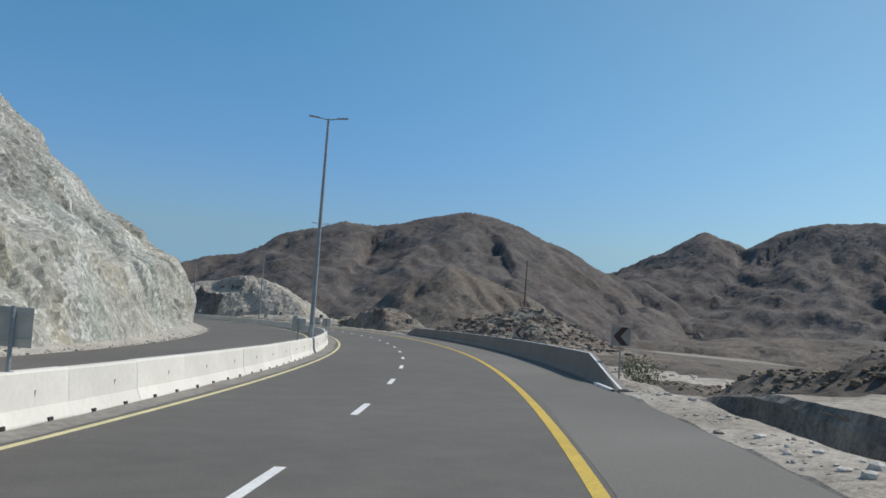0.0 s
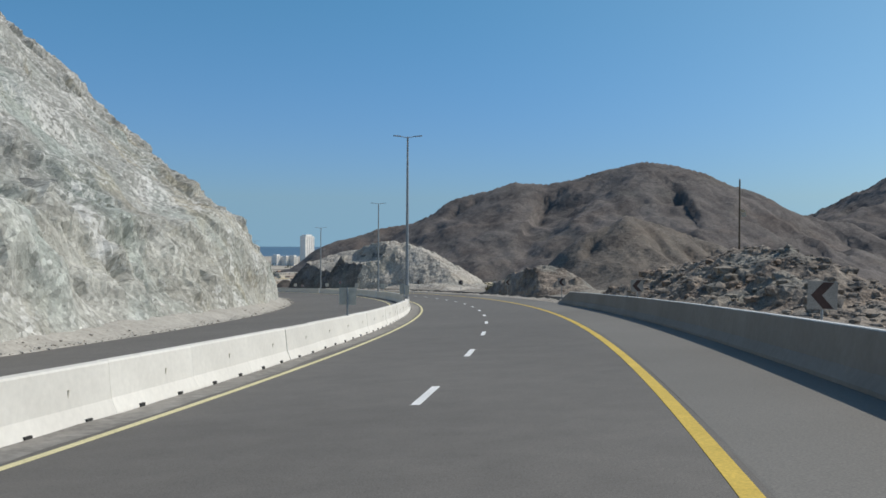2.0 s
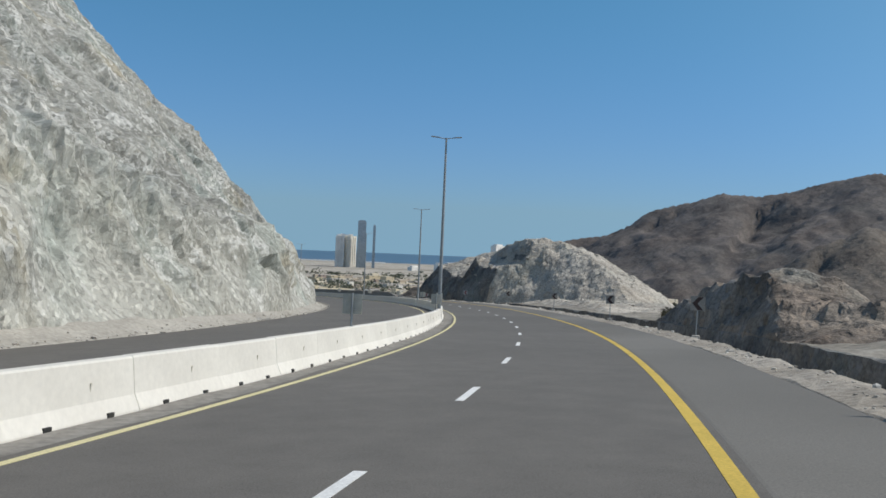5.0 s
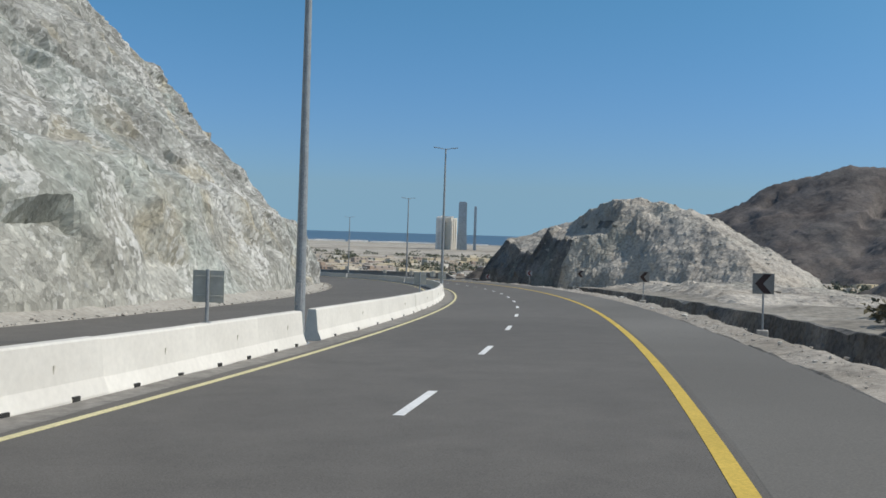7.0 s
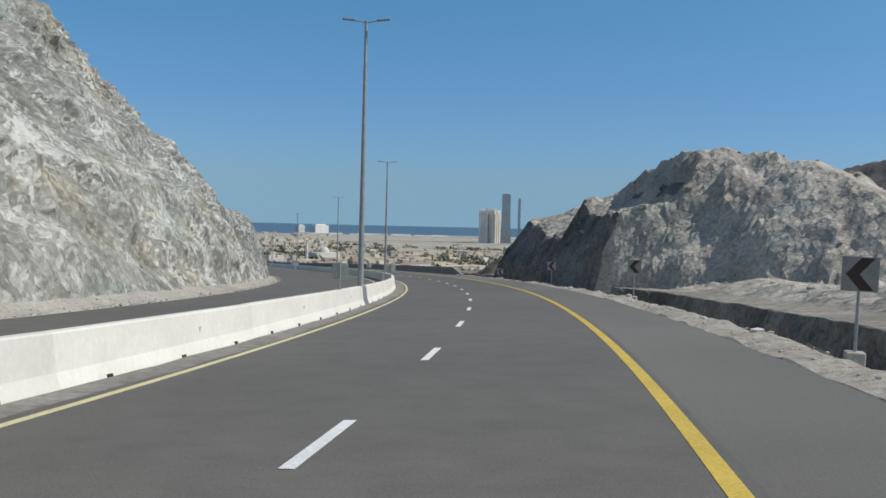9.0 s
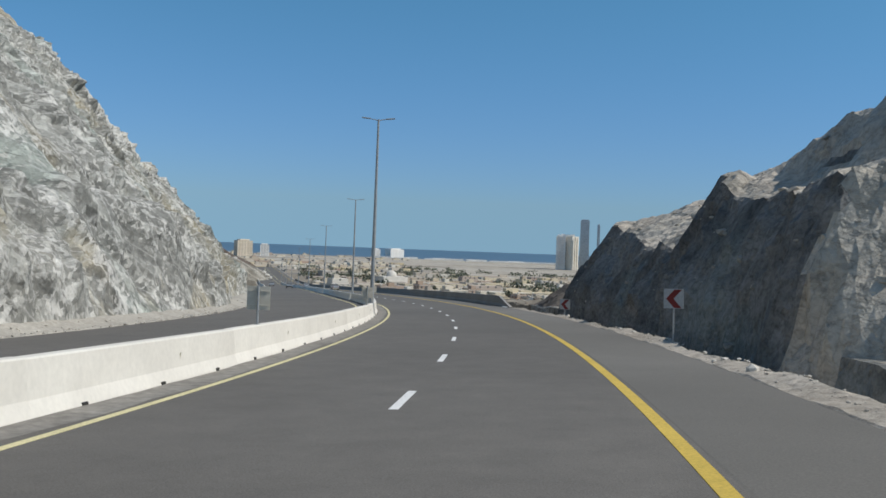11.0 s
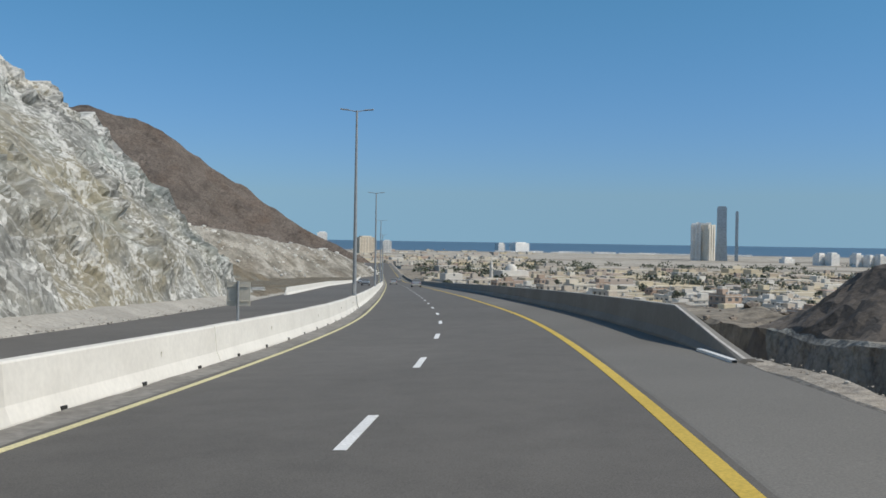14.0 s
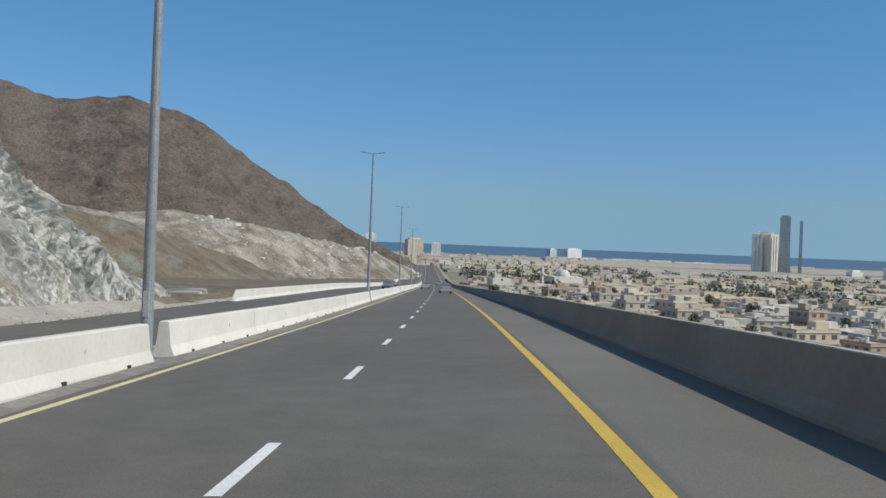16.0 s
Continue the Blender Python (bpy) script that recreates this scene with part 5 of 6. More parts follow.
def cast_barrier(s0, s1, off, label, ramp_in=6.0, ramp_out=6.0, height=0.85, material=None, cap_paint=None):
    """A continuous concrete barrier along the road, with ramped ends."""
    s = np.unique(np.concatenate([np.arange(s0, s1, 2.0), [s0, s0 + ramp_in, s1 - ramp_out, s1, s0 + 0.02, s1 - 0.02]]))
    g = np.minimum(np.clip((s - s0) / max(ramp_in, 0.01), 0.06, 1), np.clip((s1 - s) / max(ramp_out, 0.01), 0.06, 1))
    prof = np.array([(-0.29, -0.4), (-0.29, 0.07), (-0.17, 0.26), (-0.11, 0.81), (-0.09, 0.835), (0.09, 0.835), (0.11, 0.81), (0.17, 0.26), (0.29, 0.07), (0.29, -0.4)])
    hz = np.where(prof[None, :, 1] > 0, prof[None, :, 1] / 0.835 * height * g[:, None], prof[None, :, 1])
    P = road(s[:, None], off + prof[None, :, 0] * np.ones_like(hz), hz)
    ob = grid_mesh("concrete_barrier", P, material or CONCRETE_GREY, closed=True)
    bm = bmesh.new()
    bm.from_mesh(ob.data)
    bmesh.ops.holes_fill(bm, edges=[e for e in bm.edges if e.is_boundary], sides=0)
    bmesh.ops.recalc_face_normals(bm, faces=bm.faces)
    bm.to_mesh(ob.data)
    bm.free()
    # a painted cap along the top
    cap = np.array([(-0.098, 0.82), (-0.094, 0.843), (-0.03, 0.843), (-0.026, 0.83)])
    hc = cap[None, :, 1] / 0.835 * height * g[:, None]
    c = grid_mesh("painted_cap", road(s[:, None], off + cap[None, :, 0] * np.ones_like(hc), hc), cap_paint or DUSTY_WHITE)
    c.parent = ob
    tagged(c, "white painted top edge")
    if ramp_in > 2:
        f_s = np.linspace(s0 - 0.3, s0 + 2.6, 5)
        f_off = np.array([-0.40, -0.39, -0.30, -0.29])
        foot = grid_mesh("painted_foot", road(f_s[:, None], off + f_off[None], np.array([0.0, 0.06, 0.07, 0.0])[None]), WHITE)
        foot.parent = ob
        tagged(foot, "white painted kerb at the ramped end")
    return tagged(ob, label, "barrier")


cast_barrier(26.8, 108.0, 6.47, "continuous grey concrete roadside barrier with ramped ends", 5.6, 5.0, cap_paint=WHITE)
cast_barrier(289.2, 760.0, 6.42, "long continuous concrete parapet barrier above the embankment", 6.3, 6.0, 0.9)
cast_barrier(381.0, 760.0, -15.2, "pale concrete barrier along the far side of the oncoming carriageway", 1.2, 5.0, 0.9, CONCRETE)

# ---- the town on the plain ----
rng = random.Random(7)


def window_mesh(w, h):
    bm = box((0, 0, 0), (w, 0.06, h))
    me = bpy.data.meshes.new("window")
    bm.to_mesh(me)
    bm.free()
    me.materials.append(GLASS_DARK)
    return me


WIN_SMALL, WIN_WIDE = window_mesh(1.1, 1.3), window_mesh(1.9, 1.3)


def house(w, d, storeys, wall, label, annex, seed):
    """A flat-roofed house: stepped walls, cornice, parapet, roof room, tank, cooling boxes, porch, door and windows on all sides."""
    r = random.Random(seed)
    root = new("house")
    tagged(root, label, "house", "town houses")
    h = 3.1 * storeys
    part("wall", box((0, 0, h / 2 - 1.5), (w, d, h + 3.0)), wall, root)
    if annex:
        wing = part("wing", box((w * 0.5 + annex / 2 - 0.05, -d * 0.12, 1.6 - 1.5), (annex, d * 0.7, 3.2 + 3.0)), wall, root)
        part("wing_roof", box((w * 0.5 + annex / 2, -d * 0.12, 3.23), (annex - 0.5, d * 0.7 - 0.4, 0.1)), ROOF, wing)
    par = bmesh.new()
    for x, y, sx, sy in ((0, d / 2 - 0.1, w, 0.2), (0, -d / 2 + 0.1, w, 0.2), (w / 2 - 0.1, 0, 0.2, d - 0.4), (-w / 2 + 0.1, 0, 0.2, d - 0.4)):
        box_into(par, (x, y, h + 0.3), (sx, sy, 0.6))
    part("parapet", par, wall, root)
    for k in range(1, storeys + 1):
        part("cornice", box((0, 0, 3.1 * k - 0.12), (w + 0.5, d + 0.5, 0.22)), WALLS[0] if k == storeys else WALLS[4], root, "projecting pale cornice")
    part("roof", box((0, 0, h + 0.05), (w - 0.42, d - 0.42, 0.1)), ROOF, root, "dusty flat roof")
    if storeys > 1 or seed % 2:
        part("roof_room", box((-w * 0.25, d * r.uniform(-0.1, 0.2), h + 1.2), (w * r.uniform(0.25, 0.42), d * 0.35, 2.3)), wall, root)
    part("water_tank", tube((w * 0.28, -d * 0.15, h + 0.1), (w * 0.28, -d * 0.15, h + 1.5), 0.6, 0.6, 10), WALLS[0], root, "white roof water tank")
    for k in range(r.randint(1, 3)):
        part("cooling_unit", box((w * r.uniform(-0.05, 0.4), d * r.uniform(0.05, 0.4), h + 0.55), (1.1, 0.8, 0.9), 0.05), WALLS[4], root, "grey roof cooling unit")
    part("door", box((w * 0.12, -d / 2 - 0.02, 1.05), (1.1, 0.06, 2.1)), DOOR, root, "brown door")
    porch = part("porch", box((w * 0.12, -d / 2 - 1.2, 2.75), (3.6, 2.4, 0.25)), wall, root, "flat porch roof on two posts")
    for x in (-1.5, 1.5):
        part("porch_post", box((w * 0.12 + x, -d / 2 - 2.2, 0.6), (0.3, 0.3, 4.1)), wall, porch)
    for k in range(storeys):
        z = 3.1 * k + 1.7
        n = max(2, int(w / 3.2))
        for i in range(n):
            x = (i + 0.5) / n * w - w / 2
            if k or abs(x - w * 0.12) > 1.4:
                shared_part("window", WIN_WIDE if i % 3 == 1 else WIN_SMALL, root, pose(x, -d / 2 - 0.01, z))
            shared_part("window", WIN_SMALL if i % 3 == 1 else WIN_WIDE, root, pose(x, d / 2 + 0.01, z))
        for y in (-d * 0.22, d * 0.2):
            shared_part("window", WIN_SMALL, root, pose(-w / 2 - 0.01, y, z, 0, 0, 90))
            if k or not annex:
                shared_part("window", WIN_WIDE, root, pose(w / 2 + 0.01, y, z, 0, 0, 90))
    yard = bmesh.new()
    yw, yd = w / 2 + 2.2, d / 2 + 2.6
    for x, y, sx, sy in ((0, -yd, 2 * yw, 0.2), (0, yd, 2 * yw, 0.2), (yw, 0, 0.2, 2 * yd - 0.2), (-yw, 0, 0.2, 2 * yd - 0.2)):
        box_into(yard, (x, y, 0.25), (sx, sy, 3.1))
    part("yard_wall", yard, wall, root, "plain rendered yard wall")
    return root


HOUSES = [house(11, 8, 1, WALLS[0], "low white flat-roofed house with a parapet", 5, 1), house(12, 10, 2, WALLS[1], "two-storey cream flat-roofed villa", 0, 2),
          house(9, 8, 1, WALLS[2], "small beige flat-roofed house", 4, 3), house(13, 9, 1, WALLS[5], "wide sand-yellow single-storey house with a flat roof", 0, 4),
          house(10, 8, 2, WALLS[3], "two-storey tan rendered house with a flat roof", 4, 5), house(12, 8, 1, WALLS[4], "grey block house with a dusty flat roof", 6, 6),
          house(18, 9, 1, WALLS[1], "long cream single-storey building with rows of windows", 0, 7), house(9, 8, 2, WALLS[2], "beige two-storey cube house with dark windows", 5, 8),
          house(14, 9, 2, WALLS[5], "broad sand-yellow two-storey house with a cornice", 5, 9), house(10, 9, 1, WALLS[3], "low reddish tan house with a flat roof", 4, 10)]
VIEW = (115.0, 283.0)
used = [False] * len(HOUSES)


def town_spots(d0, d1, grid, b0, b1, keep, jitter):
    """Spots on a jittered street grid between two distances, with bearings (degrees right of north) b0 to b1."""
    out = []
    turn = radians(24)
    n = int(d1 / grid) + 2
    for i in range(-n, n):
        for j in range(-n, n):
            if i % 5 == 4 or j % 4 == 3 or rng.random() > keep:
                continue
            u, v = i * grid + rng.uniform(-jitter, jitter), j * grid + rng.uniform(-jitter, jitter)
            x, y = u * math.cos(turn) - v * math.sin(turn), u * math.sin(turn) + v * math.cos(turn)
            d, b = math.hypot(x, y), math.degrees(math.atan2(x, y))
            if d0 < d < d1 and b0 < b < b1:
                out.append((VIEW[0] + x, VIEW[1] + y))
    return out


def off_road(x, y):
    d = (RX - x) ** 2 + (RY - y) ** 2
    return math.sqrt(d.min())


def land_z(x, y):
    return float(far_ground(np.array([x]), np.array([y]))[0]) - 1.0


for x, y in town_spots(235, 480, 17, -9, 46, 0.92, 2.0):
    if off_road(x, y) < (60 if y < 420 else 32) or (x > 560 and y < 600):
        continue
    k = 6 if rng.random() < 0.04 else rng.choice((0, 0, 2, 2, 2, 3, 3, 3, 4, 5, 5, 5, 1, 7, 8, 9, 9, 0, 3, 2))
    m = pose(x, y, land_z(x, y) + 0.1, 0, 0, 24 + rng.choice((0, 90, 180, 270)) + rng.uniform(-3, 3))
    if not used[k]:
        HOUSES[k].matrix_basis, used[k] = m, True
    else:
        copy_thing(HOUSES[k], m)


def many_boxes(name, items, material, label, category):
    """Boxes (x, y, z, sx, sy, sz, turn) as one object."""
    base = np.array([(a, b, c) for a in (-.5, .5) for b in (-.5, .5) for c in (0, 1)], float)
    quads = np.array([(0, 1, 3, 2), (4, 6, 7, 5), (0, 4, 5, 1), (2, 3, 7, 6), (1, 5, 7, 3)])
    V, Fc = [], []
    for k, (x, y, z, sx, sy, sz, a) in enumerate(items):
        p = base * (sx, sy, sz)
        c, s = math.cos(a), math.sin(a)
        V.append(np.stack([x + p[:, 0] * c - p[:, 1] * s, y + p[:, 0] * s + p[:, 1] * c, z + p[:, 2]], -1))
        Fc.append(quads + 8 * k)
    return tagged(array_mesh(name, np.concatenate(V), np.concatenate(Fc), material), label, category, kind="stuff")


far_items = []
for x, y in town_spots(490, 1180, 17, -14, 46, 0.92, 3.0) + town_spots(1180, 1500, 30, -12, 40, 0.45, 9) + town_spots(1700, 2900, 52, -14, 9, 0.45, 16):
    if off_road(x, y) < 30 or math.hypot(x - 440, y - 1760) < 90:
        continue
    dv, bv = math.hypot(x - VIEW[0], y - VIEW[1]), math.degrees(math.atan2(x - VIEW[0], y - VIEW[1]))
    if x + 0.386 * (y - 1769) > 410 or (dv > 850 and bv > 2):
        continue
    h = rng.choice((2.9, 3.0, 3.2, 3.2, 3.4, 3.4, 3.8, 6.2))
    w, d, a = rng.choice((10, 12, 14, 18, 24)) * rng.uniform(0.9, 1.15), rng.uniform(7, 11), radians(24 + rng.uniform(-4, 4))
    z = land_z(x, y) - 0.5
    far_items.append((x, y, z, w, d, h, a))
    if rng.random() < 0.25:
        far_items.append((x + rng.uniform(-2, 2), y + rng.uniform(-2, 2), z + h - 0.1, w * 0.35, d * 0.4, 2.6, a))
    if rng.random() < 0.5:
        far_items.append((x + w * 0.75, y + rng.uniform(-3, 3), z, 5, d * 0.8, 3.2, a))
far_windows, far_walls = [], []
for x, y, z, w, d, h, a in list(far_items):
    if h < 3.3 or math.hypot(x - VIEW[0], y - VIEW[1]) > 900:
        continue
    for storey in range(1 if h < 5 else 2):
        for u in (-0.3, 0.0, 0.3):
            if rng.random() < 0.75:
                px, py = u * w, -d / 2 - 0.02
                far_windows.append((x + px * math.cos(a) - py * math.sin(a), y + px * math.sin(a) + py * math.cos(a), z + 1.6 + 3.2 * storey, 1.2, 0.1, 1.3, a))
    for px, py, sx, sy in ((0, -d / 2 - 4, w + 8, 0.25), (w / 2 + 4, 0, 0.25, d + 8), (-w / 2 - 4, 0, 0.25, d + 8)):
        if rng.random() < 0.7:
            far_walls.append((x + px * math.cos(a) - py * math.sin(a), y + px * math.sin(a) + py * math.cos(a), z, sx, sy, 2.6, a))
many_boxes("windows", far_windows, GLASS_DARK, "dark windows of the far houses", "windows")
many_boxes("walls", far_walls, FAR_HOUSE, "low yard walls between the far houses", "walls")
many_boxes("houses", far_items, FAR_HOUSE, "dense far quarter of pale flat-roofed houses", "houses")


def leaf_cloud(radius, height, count, seed, leaf=0.42):
    """An uneven crown of many small leaf sprays."""
    r = random.Random(seed)
    bm = bmesh.new()
    lobes = [(r.uniform(-0.5, 0.5) * radius, r.uniform(-0.5, 0.5) * radius, r.uniform(0.25, 0.8) * height, r.uniform(0.4, 0.7) * radius) for _ in range(7)]
    for _ in range(count):
        lx, ly, lz, lr = r.choice(lobes)
        v = Vector((r.gauss(0, 1), r.gauss(0, 1), r.gauss(0, 0.8))).normalized() * lr * r.uniform(0.55, 1.05)
        c = Vector((lx, ly, lz)) + v
        q = Euler((r.uniform(0, 6.3), r.uniform(0, 6.3), r.uniform(0, 6.3))).to_matrix()
        s = leaf * r.uniform(0.6, 1.5)
        vs = [bm.verts.new(c + q @ Vector(p)) for p in ((-s, 0, 0), (0, -s * 0.45, s * 0.1), (s, 0, 0), (0, s * 0.45, -s * 0.1))]
        bm.faces.new(vs)
    return bm


def tree(seed, h):
    root = new("tree")
    tagged(root, "dusty dark green tree between the houses", "tree", "town trees")
    r = random.Random(seed)
    tr = tube((0, 0, -0.5), (0.1, 0.05, h * 0.5), 0.2, 0.12, 8)
    for k in range(4):
        a = r.uniform(0, 6.28)
        tube_into(tr, (0.1, 0.05, h * 0.42), (math.cos(a) * h * 0.2, math.sin(a) * h * 0.2, h * 0.7), 0.09, 0.04, 6)
    part("trunk", tr, BARK, root)
    crown = leaf_cloud(h * 0.42, h * 0.75, 200, seed, 0.55)
    bmesh.ops.translate(crown, vec=(0, 0, h * 0.32), verts=crown.verts)
    part("crown", crown, FOLIAGE, root)
    return root


TREES = [tree(k, h) for k, h in ((1, 5.0), (2, 6.5), (3, 4.2))]
tused = [False] * 3
spots = town_spots(240, 500, 14, -9, 46, 0.26, 7)
for x, y in spots:
    if off_road(x, y) < (58 if y < 420 else 30) or (x > 560 and y < 600):
        continue
    k = rng.randrange(3)
    m = pose(x, y, land_z(x, y), 0, 0, rng.uniform(0, 360))
    if not tused[k]:
        TREES[k].matrix_basis, tused[k] = m, True
    else:
        copy_thing(TREES[k], m)

V, Fc = [], []
nf = 0
lr = np.random.RandomState(5)
far_trees = [(x, y, 1.0 + 0.8 * (rng.random() < 0.3)) for x, y in town_spots(460, 1250, 12, -14, 46, 0.95, 5) if float(fbm(x, y * 1.6, 0, 85, 2, 0.5, 151)) > 0.41]
for x, y, k in far_trees:
    if off_road(x, y) < 25 or x + 0.386 * (y - 1769) > 410 or (math.hypot(x - VIEW[0], y - VIEW[1]) > 1000 and rng.random() < 0.9):
        continue
    z = land_z(x, y)
    n = 26
    c = np.stack([x + lr.normal(0, 2.0 * k, n), y + lr.normal(0, 2.0 * k, n), z + 2.2 + np.abs(lr.normal(0, 1.5, n))], -1)
    a = lr.uniform(-1, 1, (n, 3)) * 1.1
    b = lr.uniform(-1, 1, (n, 3)) * 1.1
    V.append(np.stack([c - a, c - b, c + a, c + b], 1).reshape(-1, 3))
    Fc.append(np.arange(4 * n).reshape(n, 4) + nf)
    nf += 4 * n
tagged(array_mesh("trees", np.concatenate(V), np.concatenate(Fc), FOLIAGE), "scattered dark trees of the far town", "trees", kind="stuff")


# ---- towers and large buildings ----
def tower(name, x, y, base, top, w, d, turn, mats, label, bays, floors, category="tower"):
    """A high building with ribs, floor bands and a crown."""
    root = new(name)
    root.matrix_basis = pose(x, y, base, 0, 0, turn)
    tagged(root, label, category)
    h = top - base
    part("core", box((0, 0, h / 2), (w, d, h)), mats[0], root)
    for i in range(bays + 1):
        px = (i / bays - 0.5) * w
        part("rib", box((px, -d / 2, h * 0.49), (w / bays * 0.28, 0.9, h * 0.98)), mats[1], root)
    for k in range(1, floors):
        part("floor_band", box((0, 0, k * h / floors), (w + 0.5, d + 0.5, h / floors * 0.22)), mats[1], root)
    part("crown", box((0, 0, h + 1.2), (w * 0.7, d * 0.7, 2.4), 0.4), mats[1], root)
    return root


TX, TY, TB = 433, 1750, -39


def apartment_tower():
    """Two wings with stepped tops and bays of balconies, one turned to the sun, the other's shade painted as grey."""
    root = new("apartment_tower")
    root.matrix_basis = pose(TX + 4, TY, TB, 0, 0, -10)
    tagged(root, "tall cream apartment tower with two stepped wings", "tower")
    turn = Matrix.Rotation(radians(44), 3, "Z")
    part("wing", box((-8.5, 0, 30), (15, 20, 60)), TOWER_GREY, root, "wing whose shade is put into its grey colour")
    part("wing", box((9.5, -2, 30), (16, 19, 60), 0.0, turn), TOWER_CREAM, root, "sunlit cream wing")
    part("core", box((0.5, 3, 31.5), (6, 14, 63)), TOWER_GREY, root)
    for x, z in ((-14, 28), (-8.5, 29.5), (-3, 30.5)):
        part("bay", box((x, -10.4, z), (3.0, 2.2, 2 * z - 3)), TOWER_GREY, root)
    for x, z in ((-5.5, 28), (-0.5, 30.2), (4.8, 29)):
        at = turn @ Vector((x, -9.9, 0)) + Vector((9.5, -2, z))
        part("bay", box(at, (2.6, 2.0, 2 * z - 3), 0.0, turn), TOWER_CREAM, root)
    for k in range(1, 19):
        part("floor_band", box((-8.5, -10.15, 3.15 * k), (14.6, 0.5, 0.7)), TOWER_CREAM, root)
        at = turn @ Vector((0, -9.6, 0)) + Vector((9.5, -2, 3.15 * k))
        part("floor_band", box(at, (15.6, 0.5, 0.6), 0.0, turn), TOWER_GREY, root)
    for x, y, z, w in ((-11, 0, 62, 7), (-5, 1, 63.5, 5), (6, -1, 62, 6), (11.5, -1, 63, 7)):
        part("roof_box", box((x, y, z - 1.5), (w, w, 4.0)), TOWER_WHITE, root, "white stepped roof structure")
    return root


def glass_tower(x, y, top, w, d, turn, flare, material, label):
    """A smooth glass tower whose foot spreads a little, with thin floor lines."""
    root = new("glass_tower")
    root.matrix_basis = pose(x, y, TB, 0, 0, turn)
    tagged(root, label, "tower")
    h = top - TB
    bm = bmesh.new()
    rows = []
    for k in range(9):
        f = k / 8
        g = flare * (1 - f) ** 3
        rows.append([bm.verts.new((px, py, f * h)) for px, py in ((-w / 2 - g, -d / 2), (w / 2 + g, -d / 2), (w / 2 + g, d / 2), (-w / 2 - g, d / 2))])
    for p, q in zip(rows[:-1], rows[1:]):
        for i in range(4):
            bm.faces.new((p[i], p[(i + 1) % 4], q[(i + 1) % 4], q[i]))
    bm.faces.new(rows[-1])
    part("shaft", bm, material, root)
    for k in range(1, 22):
        f = k / 22
        part("floor_band", box((0, 0, f * h), (w + 2 * flare * (1 - f) ** 3 + 0.2, d + 0.3, 0.5)), TOWER_GREY_GLASS, root)
    part("crown", box((0, 0, h + 1.0), (w * 0.8, d * 0.7, 2.0), 0.3), TOWER_GREY_GLASS, root)
    return root


apartment_tower()
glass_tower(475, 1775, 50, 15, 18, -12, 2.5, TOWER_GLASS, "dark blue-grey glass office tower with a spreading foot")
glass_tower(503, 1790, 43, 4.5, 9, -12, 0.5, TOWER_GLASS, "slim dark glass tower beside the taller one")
tower("office_building", 163, 2680, -41, -15.5, 44, 26, 38, (TOWER_WHITE, TOWER_WHITE), "broad white office block near the shore", 6, 7, "building")
tower("office_building", 112, 2690, -41, -17.5, 20, 16, 38, (TOWER_GREY, TOWER_WHITE), "grey and white office block near the shore", 5, 7, "building")
tower("apartment_block", -139, 1965, -41, -7, 30, 16, 36, (WALLS[2], WALLS[1]), "beige apartment block above the low houses", 5, 9, "building")
tower("apartment_block", -111, 2070, -41, -14, 16, 14, 10, (TOWER_GREY, TOWER_WHITE), "slim pale apartment block", 3, 8, "building")
tower("apartment_block", -276, 2245, -41, 2, 20, 14, 10, (TOWER_WHITE, TOWER_WHITE), "white apartment tower behind the hillside", 3, 11, "building")
tower("apartment_block", 616, 1438, -39, 12, 20, 12, 25, (TOWER_WHITE, TOWER_WHITE), "white high-rise apartment slab near the coast", 4, 16, "building")
for x, y, w, top in ((553, 1540, 13, -22), (566, 1530, 13, -21), (584, 1492, 11, -21), (597, 1484, 9, -23), (608, 1478, 9, -22), (545, 1660, 18, -30)):
    tower("apartment_block", x, y, -40, top, w, 12, 25, (TOWER_WHITE, TOWER_WHITE), "pale apartment block standing on the coastal plain", 4, 6, "building")

sheds = []
for k in range(14):
    x = 120 + 44 * k + rng.uniform(-15, 15)
    y = 2560 - rng.uniform(0, 90)
    sheds.append((x, y, land_z(x, y) - 0.5, rng.uniform(30, 80), rng.uniform(14, 22), rng.uniform(3.0, 5), radians(rng.uniform(-8, 8))))
many_boxes("sheds", sheds, TOWER_WHITE, "long low white sheds near the shore", "sheds")

mosque = new("mosque")
mosque.matrix_basis = pose(111, 885, -36.5, 0, 0, 24)
tagged(mosque, "small white mosque with a slender minaret and dome", "mosque")
mn = part("minaret", tube((0, 0, -1), (0, 0, 11), 1.3, 1.05, 12), WALLS[0], mosque)
part("balcony", tube((0, 0, 7.6), (0, 0, 8.3), 1.9, 1.9, 12), WALLS[0], mn)
part("cap", tube((0, 0, 11), (0, 0, 14), 1.0, 0.05, 12), WALLS[0], mn)
part("hall", box((16, 2, 2.6), (20, 16, 7.2)), WALLS[0], mosque)
dm = bmesh.new()
bmesh.ops.create_uvsphere(dm, u_segments=16, v_segments=10, radius=4.2)
bmesh.ops.translate(dm, vec=(16, 2, 6.6), verts=dm.verts)
part("dome", dm, WALLS[0], mosque)

